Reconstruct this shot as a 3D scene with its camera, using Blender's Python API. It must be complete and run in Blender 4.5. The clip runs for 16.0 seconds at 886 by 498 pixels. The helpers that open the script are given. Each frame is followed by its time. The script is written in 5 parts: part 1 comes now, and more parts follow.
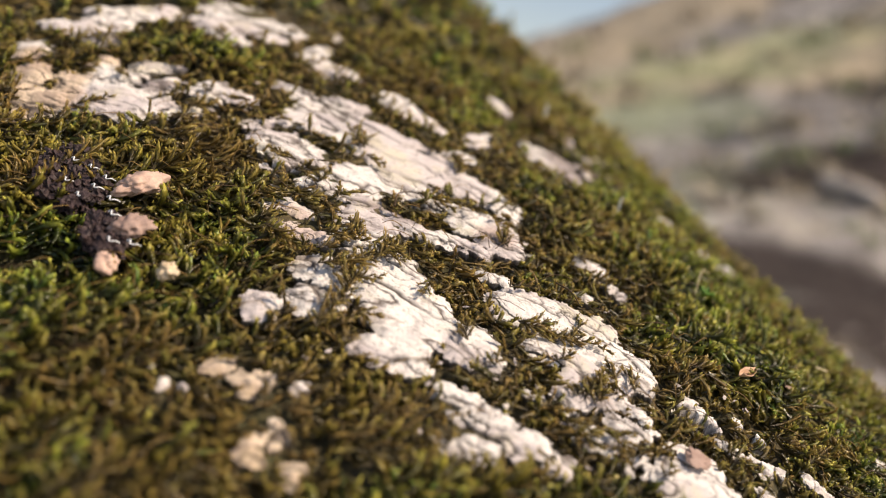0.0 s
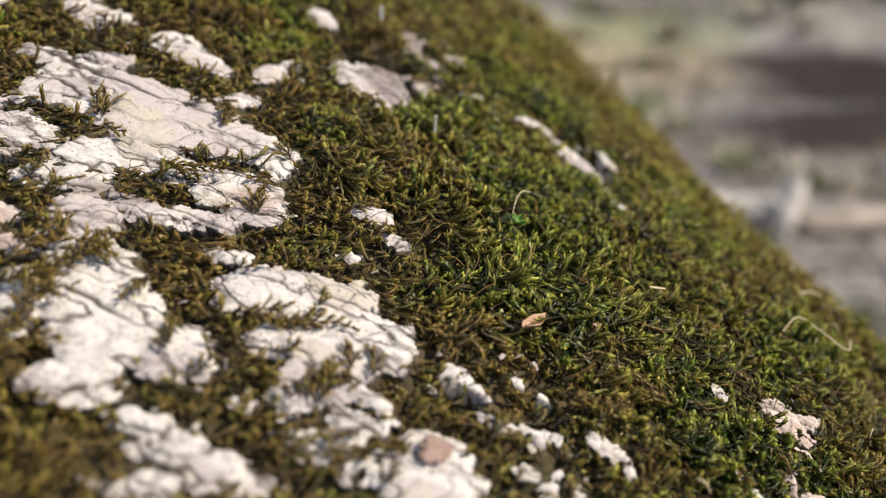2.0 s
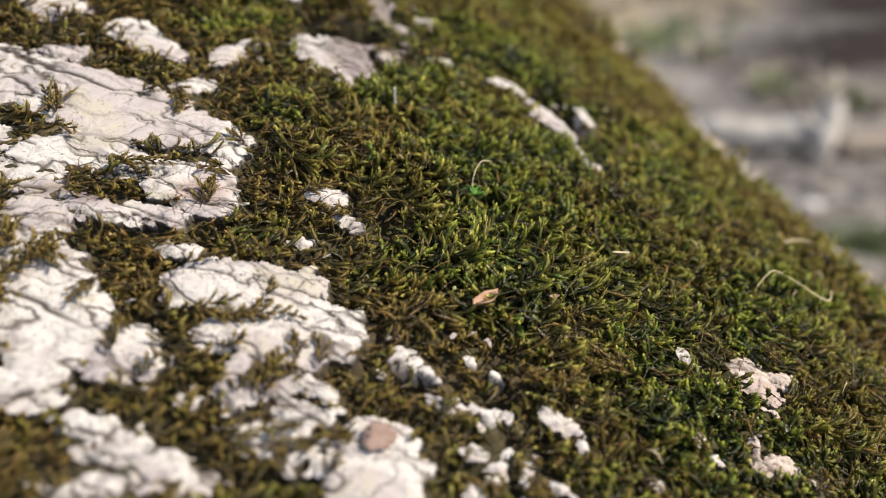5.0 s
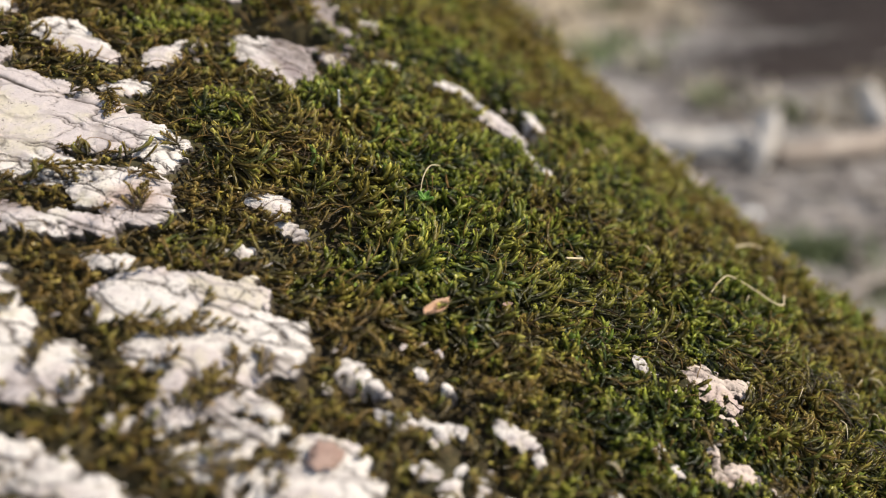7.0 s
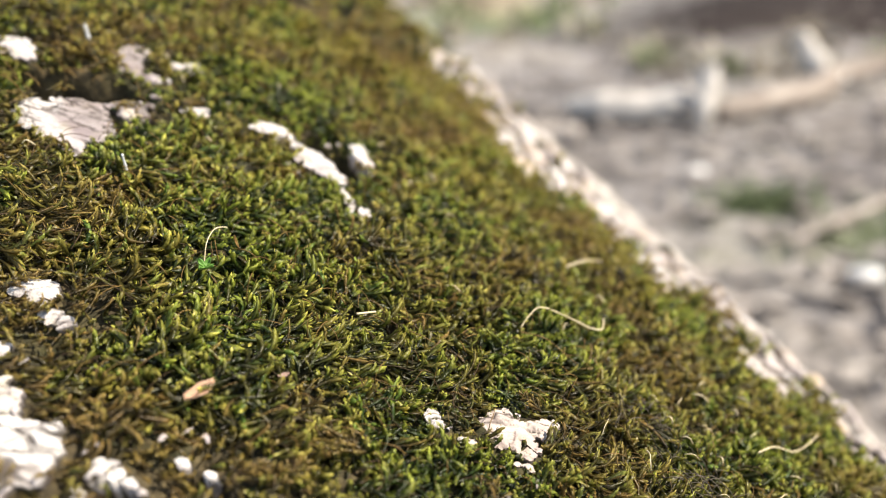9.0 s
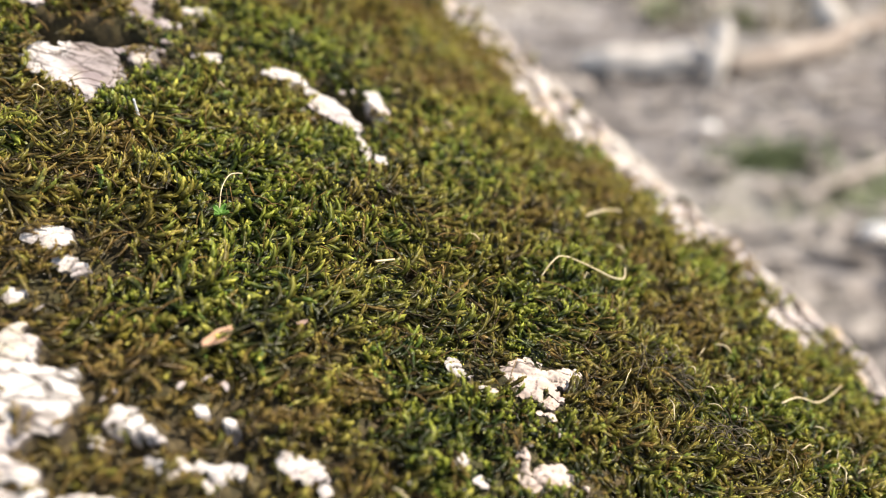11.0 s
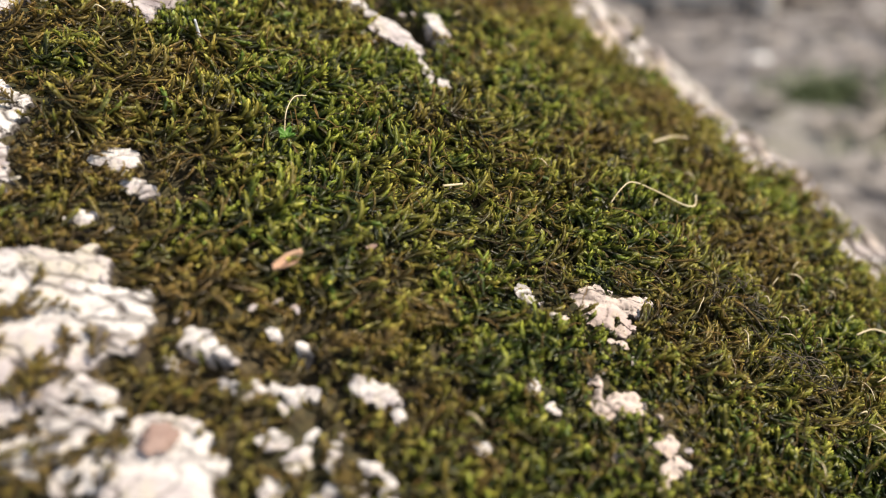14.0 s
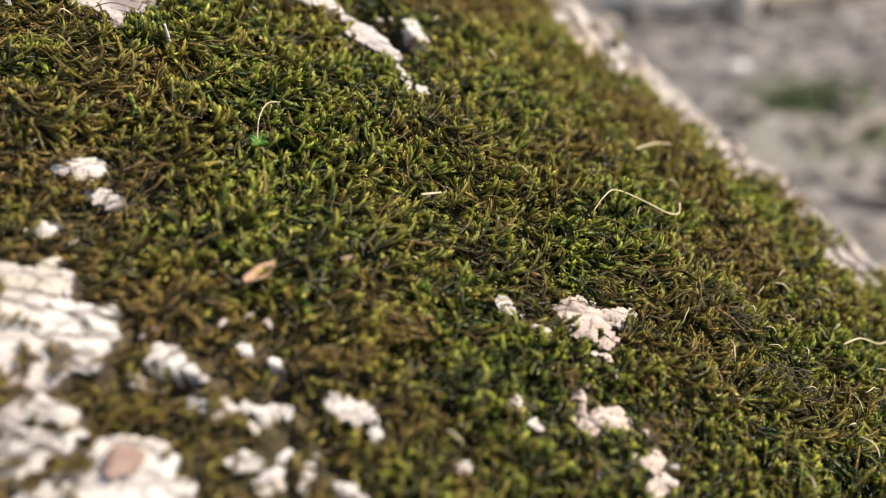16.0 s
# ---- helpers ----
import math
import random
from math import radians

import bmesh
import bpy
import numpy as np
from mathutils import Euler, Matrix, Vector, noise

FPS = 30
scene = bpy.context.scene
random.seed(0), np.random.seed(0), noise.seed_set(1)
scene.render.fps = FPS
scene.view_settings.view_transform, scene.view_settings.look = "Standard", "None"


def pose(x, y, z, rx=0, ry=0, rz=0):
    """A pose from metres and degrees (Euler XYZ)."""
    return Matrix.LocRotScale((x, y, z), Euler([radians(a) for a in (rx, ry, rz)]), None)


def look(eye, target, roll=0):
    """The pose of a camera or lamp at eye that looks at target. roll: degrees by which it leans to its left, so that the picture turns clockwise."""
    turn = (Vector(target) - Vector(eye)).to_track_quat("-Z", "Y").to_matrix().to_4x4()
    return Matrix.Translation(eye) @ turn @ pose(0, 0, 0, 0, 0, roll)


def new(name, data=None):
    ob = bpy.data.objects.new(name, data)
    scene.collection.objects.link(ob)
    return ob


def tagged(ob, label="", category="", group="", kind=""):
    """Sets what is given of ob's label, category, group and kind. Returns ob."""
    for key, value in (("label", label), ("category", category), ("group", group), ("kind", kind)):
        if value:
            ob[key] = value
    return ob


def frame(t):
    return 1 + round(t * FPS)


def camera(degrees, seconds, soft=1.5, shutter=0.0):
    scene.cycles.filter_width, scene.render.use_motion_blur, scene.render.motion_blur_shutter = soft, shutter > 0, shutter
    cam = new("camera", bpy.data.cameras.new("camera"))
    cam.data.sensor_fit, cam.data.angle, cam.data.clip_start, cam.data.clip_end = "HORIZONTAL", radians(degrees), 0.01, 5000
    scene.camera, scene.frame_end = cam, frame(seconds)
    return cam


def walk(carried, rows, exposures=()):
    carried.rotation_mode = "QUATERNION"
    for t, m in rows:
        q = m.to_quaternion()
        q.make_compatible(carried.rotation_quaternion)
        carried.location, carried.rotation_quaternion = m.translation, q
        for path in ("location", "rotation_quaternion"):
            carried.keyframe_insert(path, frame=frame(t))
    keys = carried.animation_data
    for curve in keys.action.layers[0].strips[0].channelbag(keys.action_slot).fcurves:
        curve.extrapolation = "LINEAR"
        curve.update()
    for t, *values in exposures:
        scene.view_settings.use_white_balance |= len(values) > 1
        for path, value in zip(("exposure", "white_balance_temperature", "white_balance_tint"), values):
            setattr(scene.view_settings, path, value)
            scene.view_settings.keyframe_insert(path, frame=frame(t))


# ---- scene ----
cam = camera(53.06, 16.0, soft=1.05)
PATH = [
    (0.0, look((-0.02991, -0.07763, 0.51581), (-0.02914, -0.01321, 0.50716), 13.57)),
    (0.5, look((-0.02810, -0.07669, 0.51667), (-0.02759, -0.01255, 0.50612), 12.55)),
    (1.0, look((-0.02151, -0.07511, 0.52235), (-0.02122, -0.01138, 0.50954), 10.23)),
    (1.5, look((-0.01295, -0.07064, 0.52455), (-0.01353, -0.00764, 0.50856), 7.82)),
    (2.0, look((-0.00683, -0.06605, 0.52595), (-0.00831, -0.00391, 0.50691), 5.26)),
    (2.5, look((-0.00318, -0.06535, 0.52754), (-0.00603, -0.00404, 0.50615), 3.24)),
    (3.0, look((-0.00028, -0.06511, 0.52921), (-0.00417, -0.00432, 0.50654), 1.61)),
    (3.5, look((0.00014, -0.06449, 0.52906), (-0.00400, -0.00388, 0.50594), 1.20)),
    (6.0, look((-0.00047, -0.06426, 0.52844), (-0.00355, -0.00353, 0.50548), 1.55)),
    (6.5, look((-0.00020, -0.06252, 0.52727), (-0.00214, -0.00163, 0.50461), 1.86)),
    (7.0, look((-0.00059, -0.06168, 0.52743), (-0.00059, -0.00058, 0.50525), 1.96)),
    (7.5, look((0.00708, -0.06162, 0.53163), (0.00836, -0.00029, 0.51014), 0.10)),
    (8.0, look((0.01317, -0.05955, 0.53400), (0.01537, 0.00175, 0.51249), -1.74)),
    (8.5, look((0.01438, -0.05818, 0.53333), (0.01697, 0.00272, 0.51075), -2.22)),
    (9.0, look((0.01416, -0.05821, 0.53306), (0.01692, 0.00225, 0.50934), -2.09)),
    (9.2, look((0.01417, -0.05782, 0.53253), (0.01713, 0.00252, 0.50854), -1.96)),
    (11.3, look((0.01316, -0.05678, 0.53162), (0.01458, 0.00219, 0.50431), -2.68)),
    (11.5, look((0.01365, -0.05659, 0.53186), (0.01458, 0.00211, 0.50397), -2.94)),
    (12.0, look((0.01167, -0.05592, 0.53042), (0.01141, 0.00208, 0.50108), -3.28)),
    (12.5, look((0.01198, -0.05574, 0.53064), (0.01128, 0.00189, 0.50058), -3.41)),
    (13.0, look((0.01176, -0.05579, 0.53055), (0.01074, 0.00170, 0.50023), -3.61)),
    (13.5, look((0.01180, -0.05562, 0.53052), (0.01066, 0.00171, 0.49991), -3.54)),
    (14.0, look((0.01096, -0.05586, 0.53029), (0.00970, 0.00144, 0.49964), -3.52)),
    (14.5, look((0.01130, -0.05584, 0.53043), (0.00992, 0.00143, 0.49972), -3.53)),
    (15.0, look((0.01136, -0.05367, 0.52926), (0.01050, 0.00355, 0.49844), -3.47)),
    (15.5, look((0.01236, -0.05331, 0.52990), (0.01235, 0.00416, 0.49953), -3.37)),
    (16.0, look((0.01125, -0.05394, 0.52954), (0.01129, 0.00358, 0.49929), -3.21)),
]

EXPOSURES = [(0.0, 0.17, 7900, 16.5), (0.6, 0.11, 7280, 11.9), (1.5, 0.02, 7220, 12.1), (3.5, 0.01, 7050, 11.5), (6.5, 0.0, 7050, 11.5), (7.6, 0.01, 7100, 11.5), (8.2, 0.63, 7100, 10.5), (9.2, 0.65, 7150, 10.5), (11.5, 0.51, 7200, 12.5), (12.2, 0.25, 7200, 12.5), (16.0, 0.21, 7200, 12.5)]
walk(cam, PATH, EXPOSURES)
cam.data.dof.use_dof = True
cam.data.dof.focus_distance = 0.0735
cam.data.dof.aperture_fstop = 20.0

# ---- light ----
SUN_AZ, SUN_EL = 105.0, 50.0          # azimuth clockwise from +y, elevation
sun_dir = Vector((math.sin(radians(SUN_AZ)) * math.cos(radians(SUN_EL)), math.cos(radians(SUN_AZ)) * math.cos(radians(SUN_EL)), math.sin(radians(SUN_EL))))
world = bpy.data.worlds.new("sky")
scene.world = world
world.use_nodes = True
wn = world.node_tree
sky = wn.nodes.new("ShaderNodeTexSky")
sky.sky_type = "NISHITA"
sky.sun_disc = False
sky.sun_elevation, sky.sun_rotation = radians(SUN_EL), radians(SUN_AZ)
wn.nodes["Background"].inputs[1].default_value = 0.13
wn.links.new(sky.outputs[0], wn.nodes["Background"].inputs[0])
sun_data = bpy.data.lights.new("sun", "SUN")
sun_data.energy, sun_data.angle, sun_data.color = 4.35, radians(0.5), (1.0, 0.94, 0.84)
sun = new("sun", sun_data)
sun.matrix_world = look(sun_dir * 20, (0, 0, 0))

# ---- numbers and noise ----
rng = np.random.default_rng(7)
MM = 0.001
LATTICE = rng.random((64, 256, 256))


def vnoise(x, y, seed=0):
    """Smooth noise from 0 to 1 over a plane, one cell per unit."""
    x, y = np.asarray(x, float) + 1000.0, np.asarray(y, float) + 1000.0
    g = LATTICE[seed % 64]
    i, j = np.floor(x).astype(int), np.floor(y).astype(int)
    u, v = x - i, y - j
    u, v = u * u * (3 - 2 * u), v * v * (3 - 2 * v)
    i0, i1, j0, j1 = i % 256, (i + 1) % 256, j % 256, (j + 1) % 256
    return (g[i0, j0] * (1 - u) + g[i1, j0] * u) * (1 - v) + (g[i0, j1] * (1 - u) + g[i1, j1] * u) * v


def fbm(x, y, seed=0, octaves=3):
    total, amp, norm = 0.0, 1.0, 0.0
    for o in range(octaves):
        total = total + amp * vnoise(x * 2**o, y * 2**o, seed + o)
        norm, amp = norm + amp, amp * 0.5
    return total / norm


# ---- the trunk's form: a leaning, slightly uneven round stem ----
AXIS_AZ, AXIS_EL = radians(-52.21720), radians(-21.67660)
AX = np.array([math.cos(AXIS_EL) * math.cos(AXIS_AZ), math.cos(AXIS_EL) * math.sin(AXIS_AZ), math.sin(AXIS_EL)])
E1 = np.cross((0.0, 0.0, 1.0), AX)
E1 /= np.linalg.norm(E1)
E2 = np.cross(AX, E1)
MID = np.array([0.0, 0.0, 0.5]) + 0.05517 * E1 - 0.17164 * E2
ARC = 150.0                           # a = ARC * angle: millimetres round the stem


def radius(th, s):
    a, b = 0.8 * np.tanh(th / 0.8), 1.6 * np.tanh(s / 0.05 / 1.6)
    return (0.15972 - 0.06768 * a - 0.00152 * b + 0.02498 * a * a + 0.00333 * a * b - 0.00224 * b * b + 0.03278 * a**3
            - 0.01569 * a * a * b + 0.00316 * a * b * b - 0.00263 * b**3 - 0.02028 * a**3 * b - 0.01258 * a * a * b * b)


def stem(a, s, h=0.0):
    """A place on the stem: a mm round it, s mm along it, h mm over its mossy outside."""
    th, ss = np.asarray(a, float) / ARC, np.asarray(s, float) * MM
    # The back of the stem closes smoothly.
    r = radius(th, ss)
    back = np.clip((np.abs(th) - 1.6) / 1.5, 0, 1)
    back = back * back * (3 - 2 * back)
    r = r * (1 - back) + 0.17 * back
    # Away from the middle the stem is plainly round, with a flare at the foot and a broken top.
    away = np.clip((np.abs(ss + 0.05) - 0.17) / 0.30, 0, 1)
    away = away * away * (3 - 2 * away)
    plain_r = 0.165 + 0.10 * np.clip((ss - 0.5) / 0.6, 0, 1) ** 2 - 0.03 * np.clip((-ss - 0.3) / 1.2, 0, 1) + 0.008 * np.sin(3 * th + 4 * ss)
    r = r * (1 - away) + plain_r * away + np.asarray(h) * MM
    return MID + ss[..., None] * AX + (r * np.sin(th))[..., None] * E1 + (r * np.cos(th))[..., None] * E2


def stem_frame(a, s):
    """Unit vectors round the stem, along it and out of it."""
    p = stem(a, s)
    ta = stem(np.asarray(a) + 0.2, s) - p
    ts = stem(a, np.asarray(s) + 0.2) - p
    ta /= np.linalg.norm(ta, axis=-1, keepdims=True)
    ts /= np.linalg.norm(ts, axis=-1, keepdims=True)
    n = np.cross(ts, ta)
    n /= np.linalg.norm(n, axis=-1, keepdims=True)
    n = n * np.sign((n * (p - MID)).sum(-1, keepdims=True))
    return ta, ts, n


# the bark's grain runs skew to the stem
TURN = (math.cos(radians(52)), math.sin(radians(52)))
_ta, _ts, OUTWARD = stem_frame(np.array(-62.0), np.array(-20.0))
GRAIN, ACROSS = TURN[0] * _ta + TURN[1] * _ts, -TURN[1] * _ta + TURN[0] * _ts


# ---- materials ----
def material(name, rough=0.8):
    m = bpy.data.materials.new(name)
    m.use_nodes = True
    nt = m.node_tree
    b = nt.nodes["Principled BSDF"]
    b.inputs["Roughness"].default_value = rough
    return m, nt, b


def node(nt, kind, **inputs):
    n = nt.nodes.new(kind)
    for k, v in inputs.items():
        n.inputs[k].default_value = v
    return n


def ramp(nt, source, stops):
    r = nt.nodes.new("ShaderNodeValToRGB")
    els = r.color_ramp.elements
    while len(els) < len(stops):
        els.new(0.5)
    for e, (at, col) in zip(els, stops):
        e.position, e.color = at, (*col, 1)
    nt.links.new(source, r.inputs[0])
    return r.outputs[0]


def mix(nt, fac, a, b, kind="MIX"):
    n = nt.nodes.new("ShaderNodeMix")
    n.data_type, n.blend_type = "RGBA", kind
    for slot, v in ((0, fac), (6, a), (7, b)):
        if hasattr(v, "links"):
            nt.links.new(v, n.inputs[slot])
        else:
            n.inputs[slot].default_value = v if slot == 0 else (*v, 1)
    return n.outputs[2]


def tex(nt, kind, scale, detail=4.0, rough=0.6, vector=None, dims=(1, 1, 1)):
    co = nt.nodes.new("ShaderNodeTexCoord").outputs["Object"] if vector is None else vector
    mp = nt.nodes.new("ShaderNodeMapping")
    mp.inputs["Scale"].default_value = dims
    nt.links.new(co, mp.inputs[0])
    n = nt.nodes.new(kind)
    n.inputs["Scale"].default_value = scale
    if kind == "ShaderNodeTexNoise":
        n.inputs["Detail"].default_value, n.inputs["Roughness"].default_value = detail, rough
    nt.links.new(mp.outputs[0], n.inputs["Vector"])
    return n


def bump(nt, b, height, strength, distance):
    n = nt.nodes.new("ShaderNodeBump")
    n.inputs["Strength"].default_value, n.inputs["Distance"].default_value = strength, distance
    nt.links.new(height, n.inputs["Height"])
    nt.links.new(n.outputs[0], b.inputs["Normal"])


def attribute(nt, name):
    n = nt.nodes.new("ShaderNodeAttribute")
    n.attribute_name = name
    return n.outputs["Fac"]


def bark_colour(nt, pale, grey, warm):
    """Pale flaking bark: its colour and its fine height."""
    n1 = tex(nt, "ShaderNodeTexNoise", 300, 6, 0.7)
    n2 = tex(nt, "ShaderNodeTexNoise", 2100, 5, 0.8)
    n3 = tex(nt, "ShaderNodeTexNoise", 130, 4, 0.55)
    c = ramp(nt, n1.outputs["Fac"], [(0.37, grey), (0.46, pale), (0.56, pale), (0.70, warm)])
    c = mix(nt, ramp(nt, n3.outputs["Fac"], [(0.47, (0, 0, 0)), (0.55, (0.8, 0.8, 0.8))]), c, (0.58, 0.51, 0.505))
    n5 = tex(nt, "ShaderNodeTexNoise", 190, 5, 0.65)
    c = mix(nt, ramp(nt, n5.outputs["Fac"], [(0.55, (0, 0, 0)), (0.66, (0.6, 0.6, 0.6))]), c, (0.66, 0.61, 0.44))
    c = mix(nt, ramp(nt, n5.outputs["Fac"], [(0.34, (0.6, 0.6, 0.6)), (0.43, (0, 0, 0))]), c, (0.36, 0.32, 0.32))
    c = mix(nt, ramp(nt, n2.outputs["Fac"], [(0.36, (0.9, 0.9, 0.9)), (0.42, (0, 0, 0))]), c, (0.20, 0.165, 0.15))
    # cracks that wander along the grain and thin out
    co = nt.nodes.new("ShaderNodeTexCoord").outputs["Object"]
    warp = mix(nt, 0.0035, co, tex(nt, "ShaderNodeTexNoise", 260, 4, 0.6).outputs["Color"], "ADD")
    parts = nt.nodes.new("ShaderNodeCombineXYZ")
    for k, (way, stretch) in enumerate(((GRAIN, 110.0), (ACROSS, 420.0), (OUTWARD, 60.0))):
        dot = nt.nodes.new("ShaderNodeVectorMath")
        dot.operation = "DOT_PRODUCT"
        dot.inputs[1].default_value = tuple(float(x) * stretch for x in way)
        nt.links.new(warp, dot.inputs[0])
        nt.links.new(dot.outputs["Value"], parts.inputs[k])
    lines = None
    for scale, wide, dark in ((0.62, 0.026, 1.0), (1.5, 0.010, 0.3)):
        w = nt.nodes.new("ShaderNodeTexNoise")
        w.inputs["Scale"].default_value, w.inputs["Detail"].default_value, w.inputs["Roughness"].default_value = scale, 2.0, 0.5
        nt.links.new(parts.outputs[0], w.inputs["Vector"])
        sub = nt.nodes.new("ShaderNodeMath")
        sub.operation, sub.inputs[1].default_value = "SUBTRACT", 0.5
        nt.links.new(w.outputs["Fac"], sub.inputs[0])
        ab = nt.nodes.new("ShaderNodeMath")
        ab.operation = "ABSOLUTE"
        nt.links.new(sub.outputs[0], ab.inputs[0])
        line = ramp(nt, ab.outputs[0], [(0.0, (dark, dark, dark)), (wide, (0, 0, 0))])
        lines = line if lines is None else mix(nt, 1.0, lines, line, "LIGHTEN")
    gate = ramp(nt, n3.outputs["Fac"], [(0.48, (1, 1, 1)), (0.62, (0.3, 0.3, 0.3))])
    lines = mix(nt, 1.0, lines, gate, "MULTIPLY")
    c = mix(nt, attribute(nt, "warm"), c, mix(nt, 1.0, c, (0.90, 0.76, 0.60), "MULTIPLY"))
    c = mix(nt, attribute(nt, "pink"), c, mix(nt, 1.0, c, (0.94, 0.84, 0.78), "MULTIPLY"))
    # grey bark, and the hollow's shaded side painted in as darker colour
    c = mix(nt, attribute(nt, "grey_shaded"), c, mix(nt, 1.0, c, (0.48, 0.44, 0.45), "MULTIPLY"))
    c = mix(nt, lines, c, (0.085, 0.062, 0.05))
    c = mix(nt, attribute(nt, "crack"), c, (0.05, 0.036, 0.028))
    h = mix(nt, 0.5, n2.outputs["Fac"], n1.outputs["Fac"])
    return c, mix(nt, lines, h, (0, 0, 0))


def bark_material(name, pale, grey, warm):
    m, nt, b = material(name, 0.75)
    c, h = bark_colour(nt, pale, grey, warm)
    nt.links.new(c, b.inputs["Base Color"])
    bump(nt, b, h, 0.8, 0.0005)
    return m


PALE = ((0.81, 0.765, 0.72), (0.48, 0.44, 0.42), (0.80, 0.73, 0.62))
M_BARK = bark_material("pale_bark", *PALE)
M_BARK_WARM = bark_material("tan_bark", (0.62, 0.49, 0.36), (0.42, 0.33, 0.27), (0.68, 0.52, 0.36))
M_BARK_GREY = bark_material("grey_bark", (0.48, 0.42, 0.40), (0.34, 0.29, 0.27), (0.58, 0.50, 0.44))


def trunk_material():
    m, nt, b = material("damp_and_pale_bark", 0.9)
    n1 = tex(nt, "ShaderNodeTexNoise", 900, 6, 0.75)
    n2 = tex(nt, "ShaderNodeTexNoise", 60, 4, 0.6)
    c = ramp(nt, n1.outputs["Fac"], [(0.35, (0.030, 0.024, 0.014)), (0.52, (0.085, 0.064, 0.030)), (0.66, (0.17, 0.13, 0.060))])
    c = mix(nt, ramp(nt, n2.outputs["Fac"], [(0.45, (0, 0, 0)), (0.65, (0.8, 0.8, 0.8))]), c, (0.035, 0.042, 0.010))
    p, h = bark_colour(nt, *PALE)
    c = mix(nt, attribute(nt, "bare"), c, p)
    nt.links.new(c, b.inputs["Base Color"])
    bump(nt, b, mix(nt, 0.5, n1.outputs["Fac"], h), 0.7, 0.0006)
    return m


M_TRUNK = trunk_material()


def moss_material(name):
    """Colour from the shoot's own chance, its age (brown or green) and the way from base to tip."""
    m, nt, b = material(name, 0.32)
    uv = nt.nodes.new("ShaderNodeSeparateXYZ")
    tc = nt.nodes.new("ShaderNodeUVMap")
    tc.uv_map = "shoot"
    nt.links.new(tc.outputs[0], uv.inputs[0])
    isl = nt.nodes.new("ShaderNodeNewGeometry").outputs["Random Per Island"]
    age = uv.outputs[0]
    tip = uv.outputs[1]
    # Paler young tips, pushed further to paint in shaded bases and sunlit ends.
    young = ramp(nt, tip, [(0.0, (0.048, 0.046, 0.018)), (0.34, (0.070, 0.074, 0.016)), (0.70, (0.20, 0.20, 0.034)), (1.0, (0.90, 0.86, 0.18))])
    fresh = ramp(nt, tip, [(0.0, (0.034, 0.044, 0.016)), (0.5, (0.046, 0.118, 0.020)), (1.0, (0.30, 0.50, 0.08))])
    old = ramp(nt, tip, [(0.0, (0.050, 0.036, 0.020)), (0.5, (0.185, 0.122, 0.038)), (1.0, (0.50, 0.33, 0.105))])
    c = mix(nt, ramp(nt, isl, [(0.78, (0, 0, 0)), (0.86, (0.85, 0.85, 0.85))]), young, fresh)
    # greener moss, also darkened to paint in the shade of the middle hollow
    green_shaded = ramp(nt, tip, [(0.0, (0.038, 0.048, 0.016)), (0.5, (0.045, 0.082, 0.011)), (1.0, (0.52, 0.58, 0.085))])
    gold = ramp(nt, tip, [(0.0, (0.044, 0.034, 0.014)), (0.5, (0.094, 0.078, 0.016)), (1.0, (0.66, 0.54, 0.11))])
    vig = attribute(nt, "vigour")
    c = mix(nt, ramp(nt, vig, [(0.52, (0, 0, 0)), (0.80, (0.9, 0.9, 0.9))]), c, green_shaded)
    c = mix(nt, ramp(nt, vig, [(0.20, (0.9, 0.9, 0.9)), (0.46, (0, 0, 0))]), c, gold)
    c = mix(nt, 0.7, c, ramp(nt, isl, [(0.0, (0.25, 0.25, 0.25)), (0.35, (0.62, 0.62, 0.62)), (0.6, (1.40, 1.40, 1.30)), (0.70, (0.35, 0.35, 0.35)), (1.0, (1.15, 1.15, 1.15))]), "MULTIPLY")
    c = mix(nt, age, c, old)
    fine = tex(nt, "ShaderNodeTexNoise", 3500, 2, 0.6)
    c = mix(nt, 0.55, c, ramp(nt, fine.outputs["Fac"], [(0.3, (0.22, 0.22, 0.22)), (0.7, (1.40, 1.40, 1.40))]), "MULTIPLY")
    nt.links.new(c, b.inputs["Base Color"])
    b.inputs["Specular IOR Level"].default_value = 0.5
    tr = nt.nodes.new("ShaderNodeBsdfTranslucent")
    nt.links.new(c, tr.inputs[0])
    sh = nt.nodes.new("ShaderNodeMixShader")
    sh.inputs[0].default_value = 0.36
    nt.links.new(b.outputs[0], sh.inputs[1])
    nt.links.new(tr.outputs[0], sh.inputs[2])
    nt.links.new(sh.outputs[0], nt.nodes["Material Output"].inputs[0])
    bump(nt, b, fine.outputs["Fac"], 0.6, 0.0002)
    return m


M_MOSS = moss_material("moss_green")


def plain(name, col, col2, rough=0.7, scale=800.0, rel=0.0003, spec=0.3):
    m, nt, b = material(name, rough)
    n = tex(nt, "ShaderNodeTexNoise", scale, 4, 0.65)
    nt.links.new(ramp(nt, n.outputs["Fac"], [(0.3, col), (0.7, col2)]), b.inputs["Base Color"])
    b.inputs["Specular IOR Level"].default_value = spec
    bump(nt, b, n.outputs["Fac"], 0.5, rel)
    return m


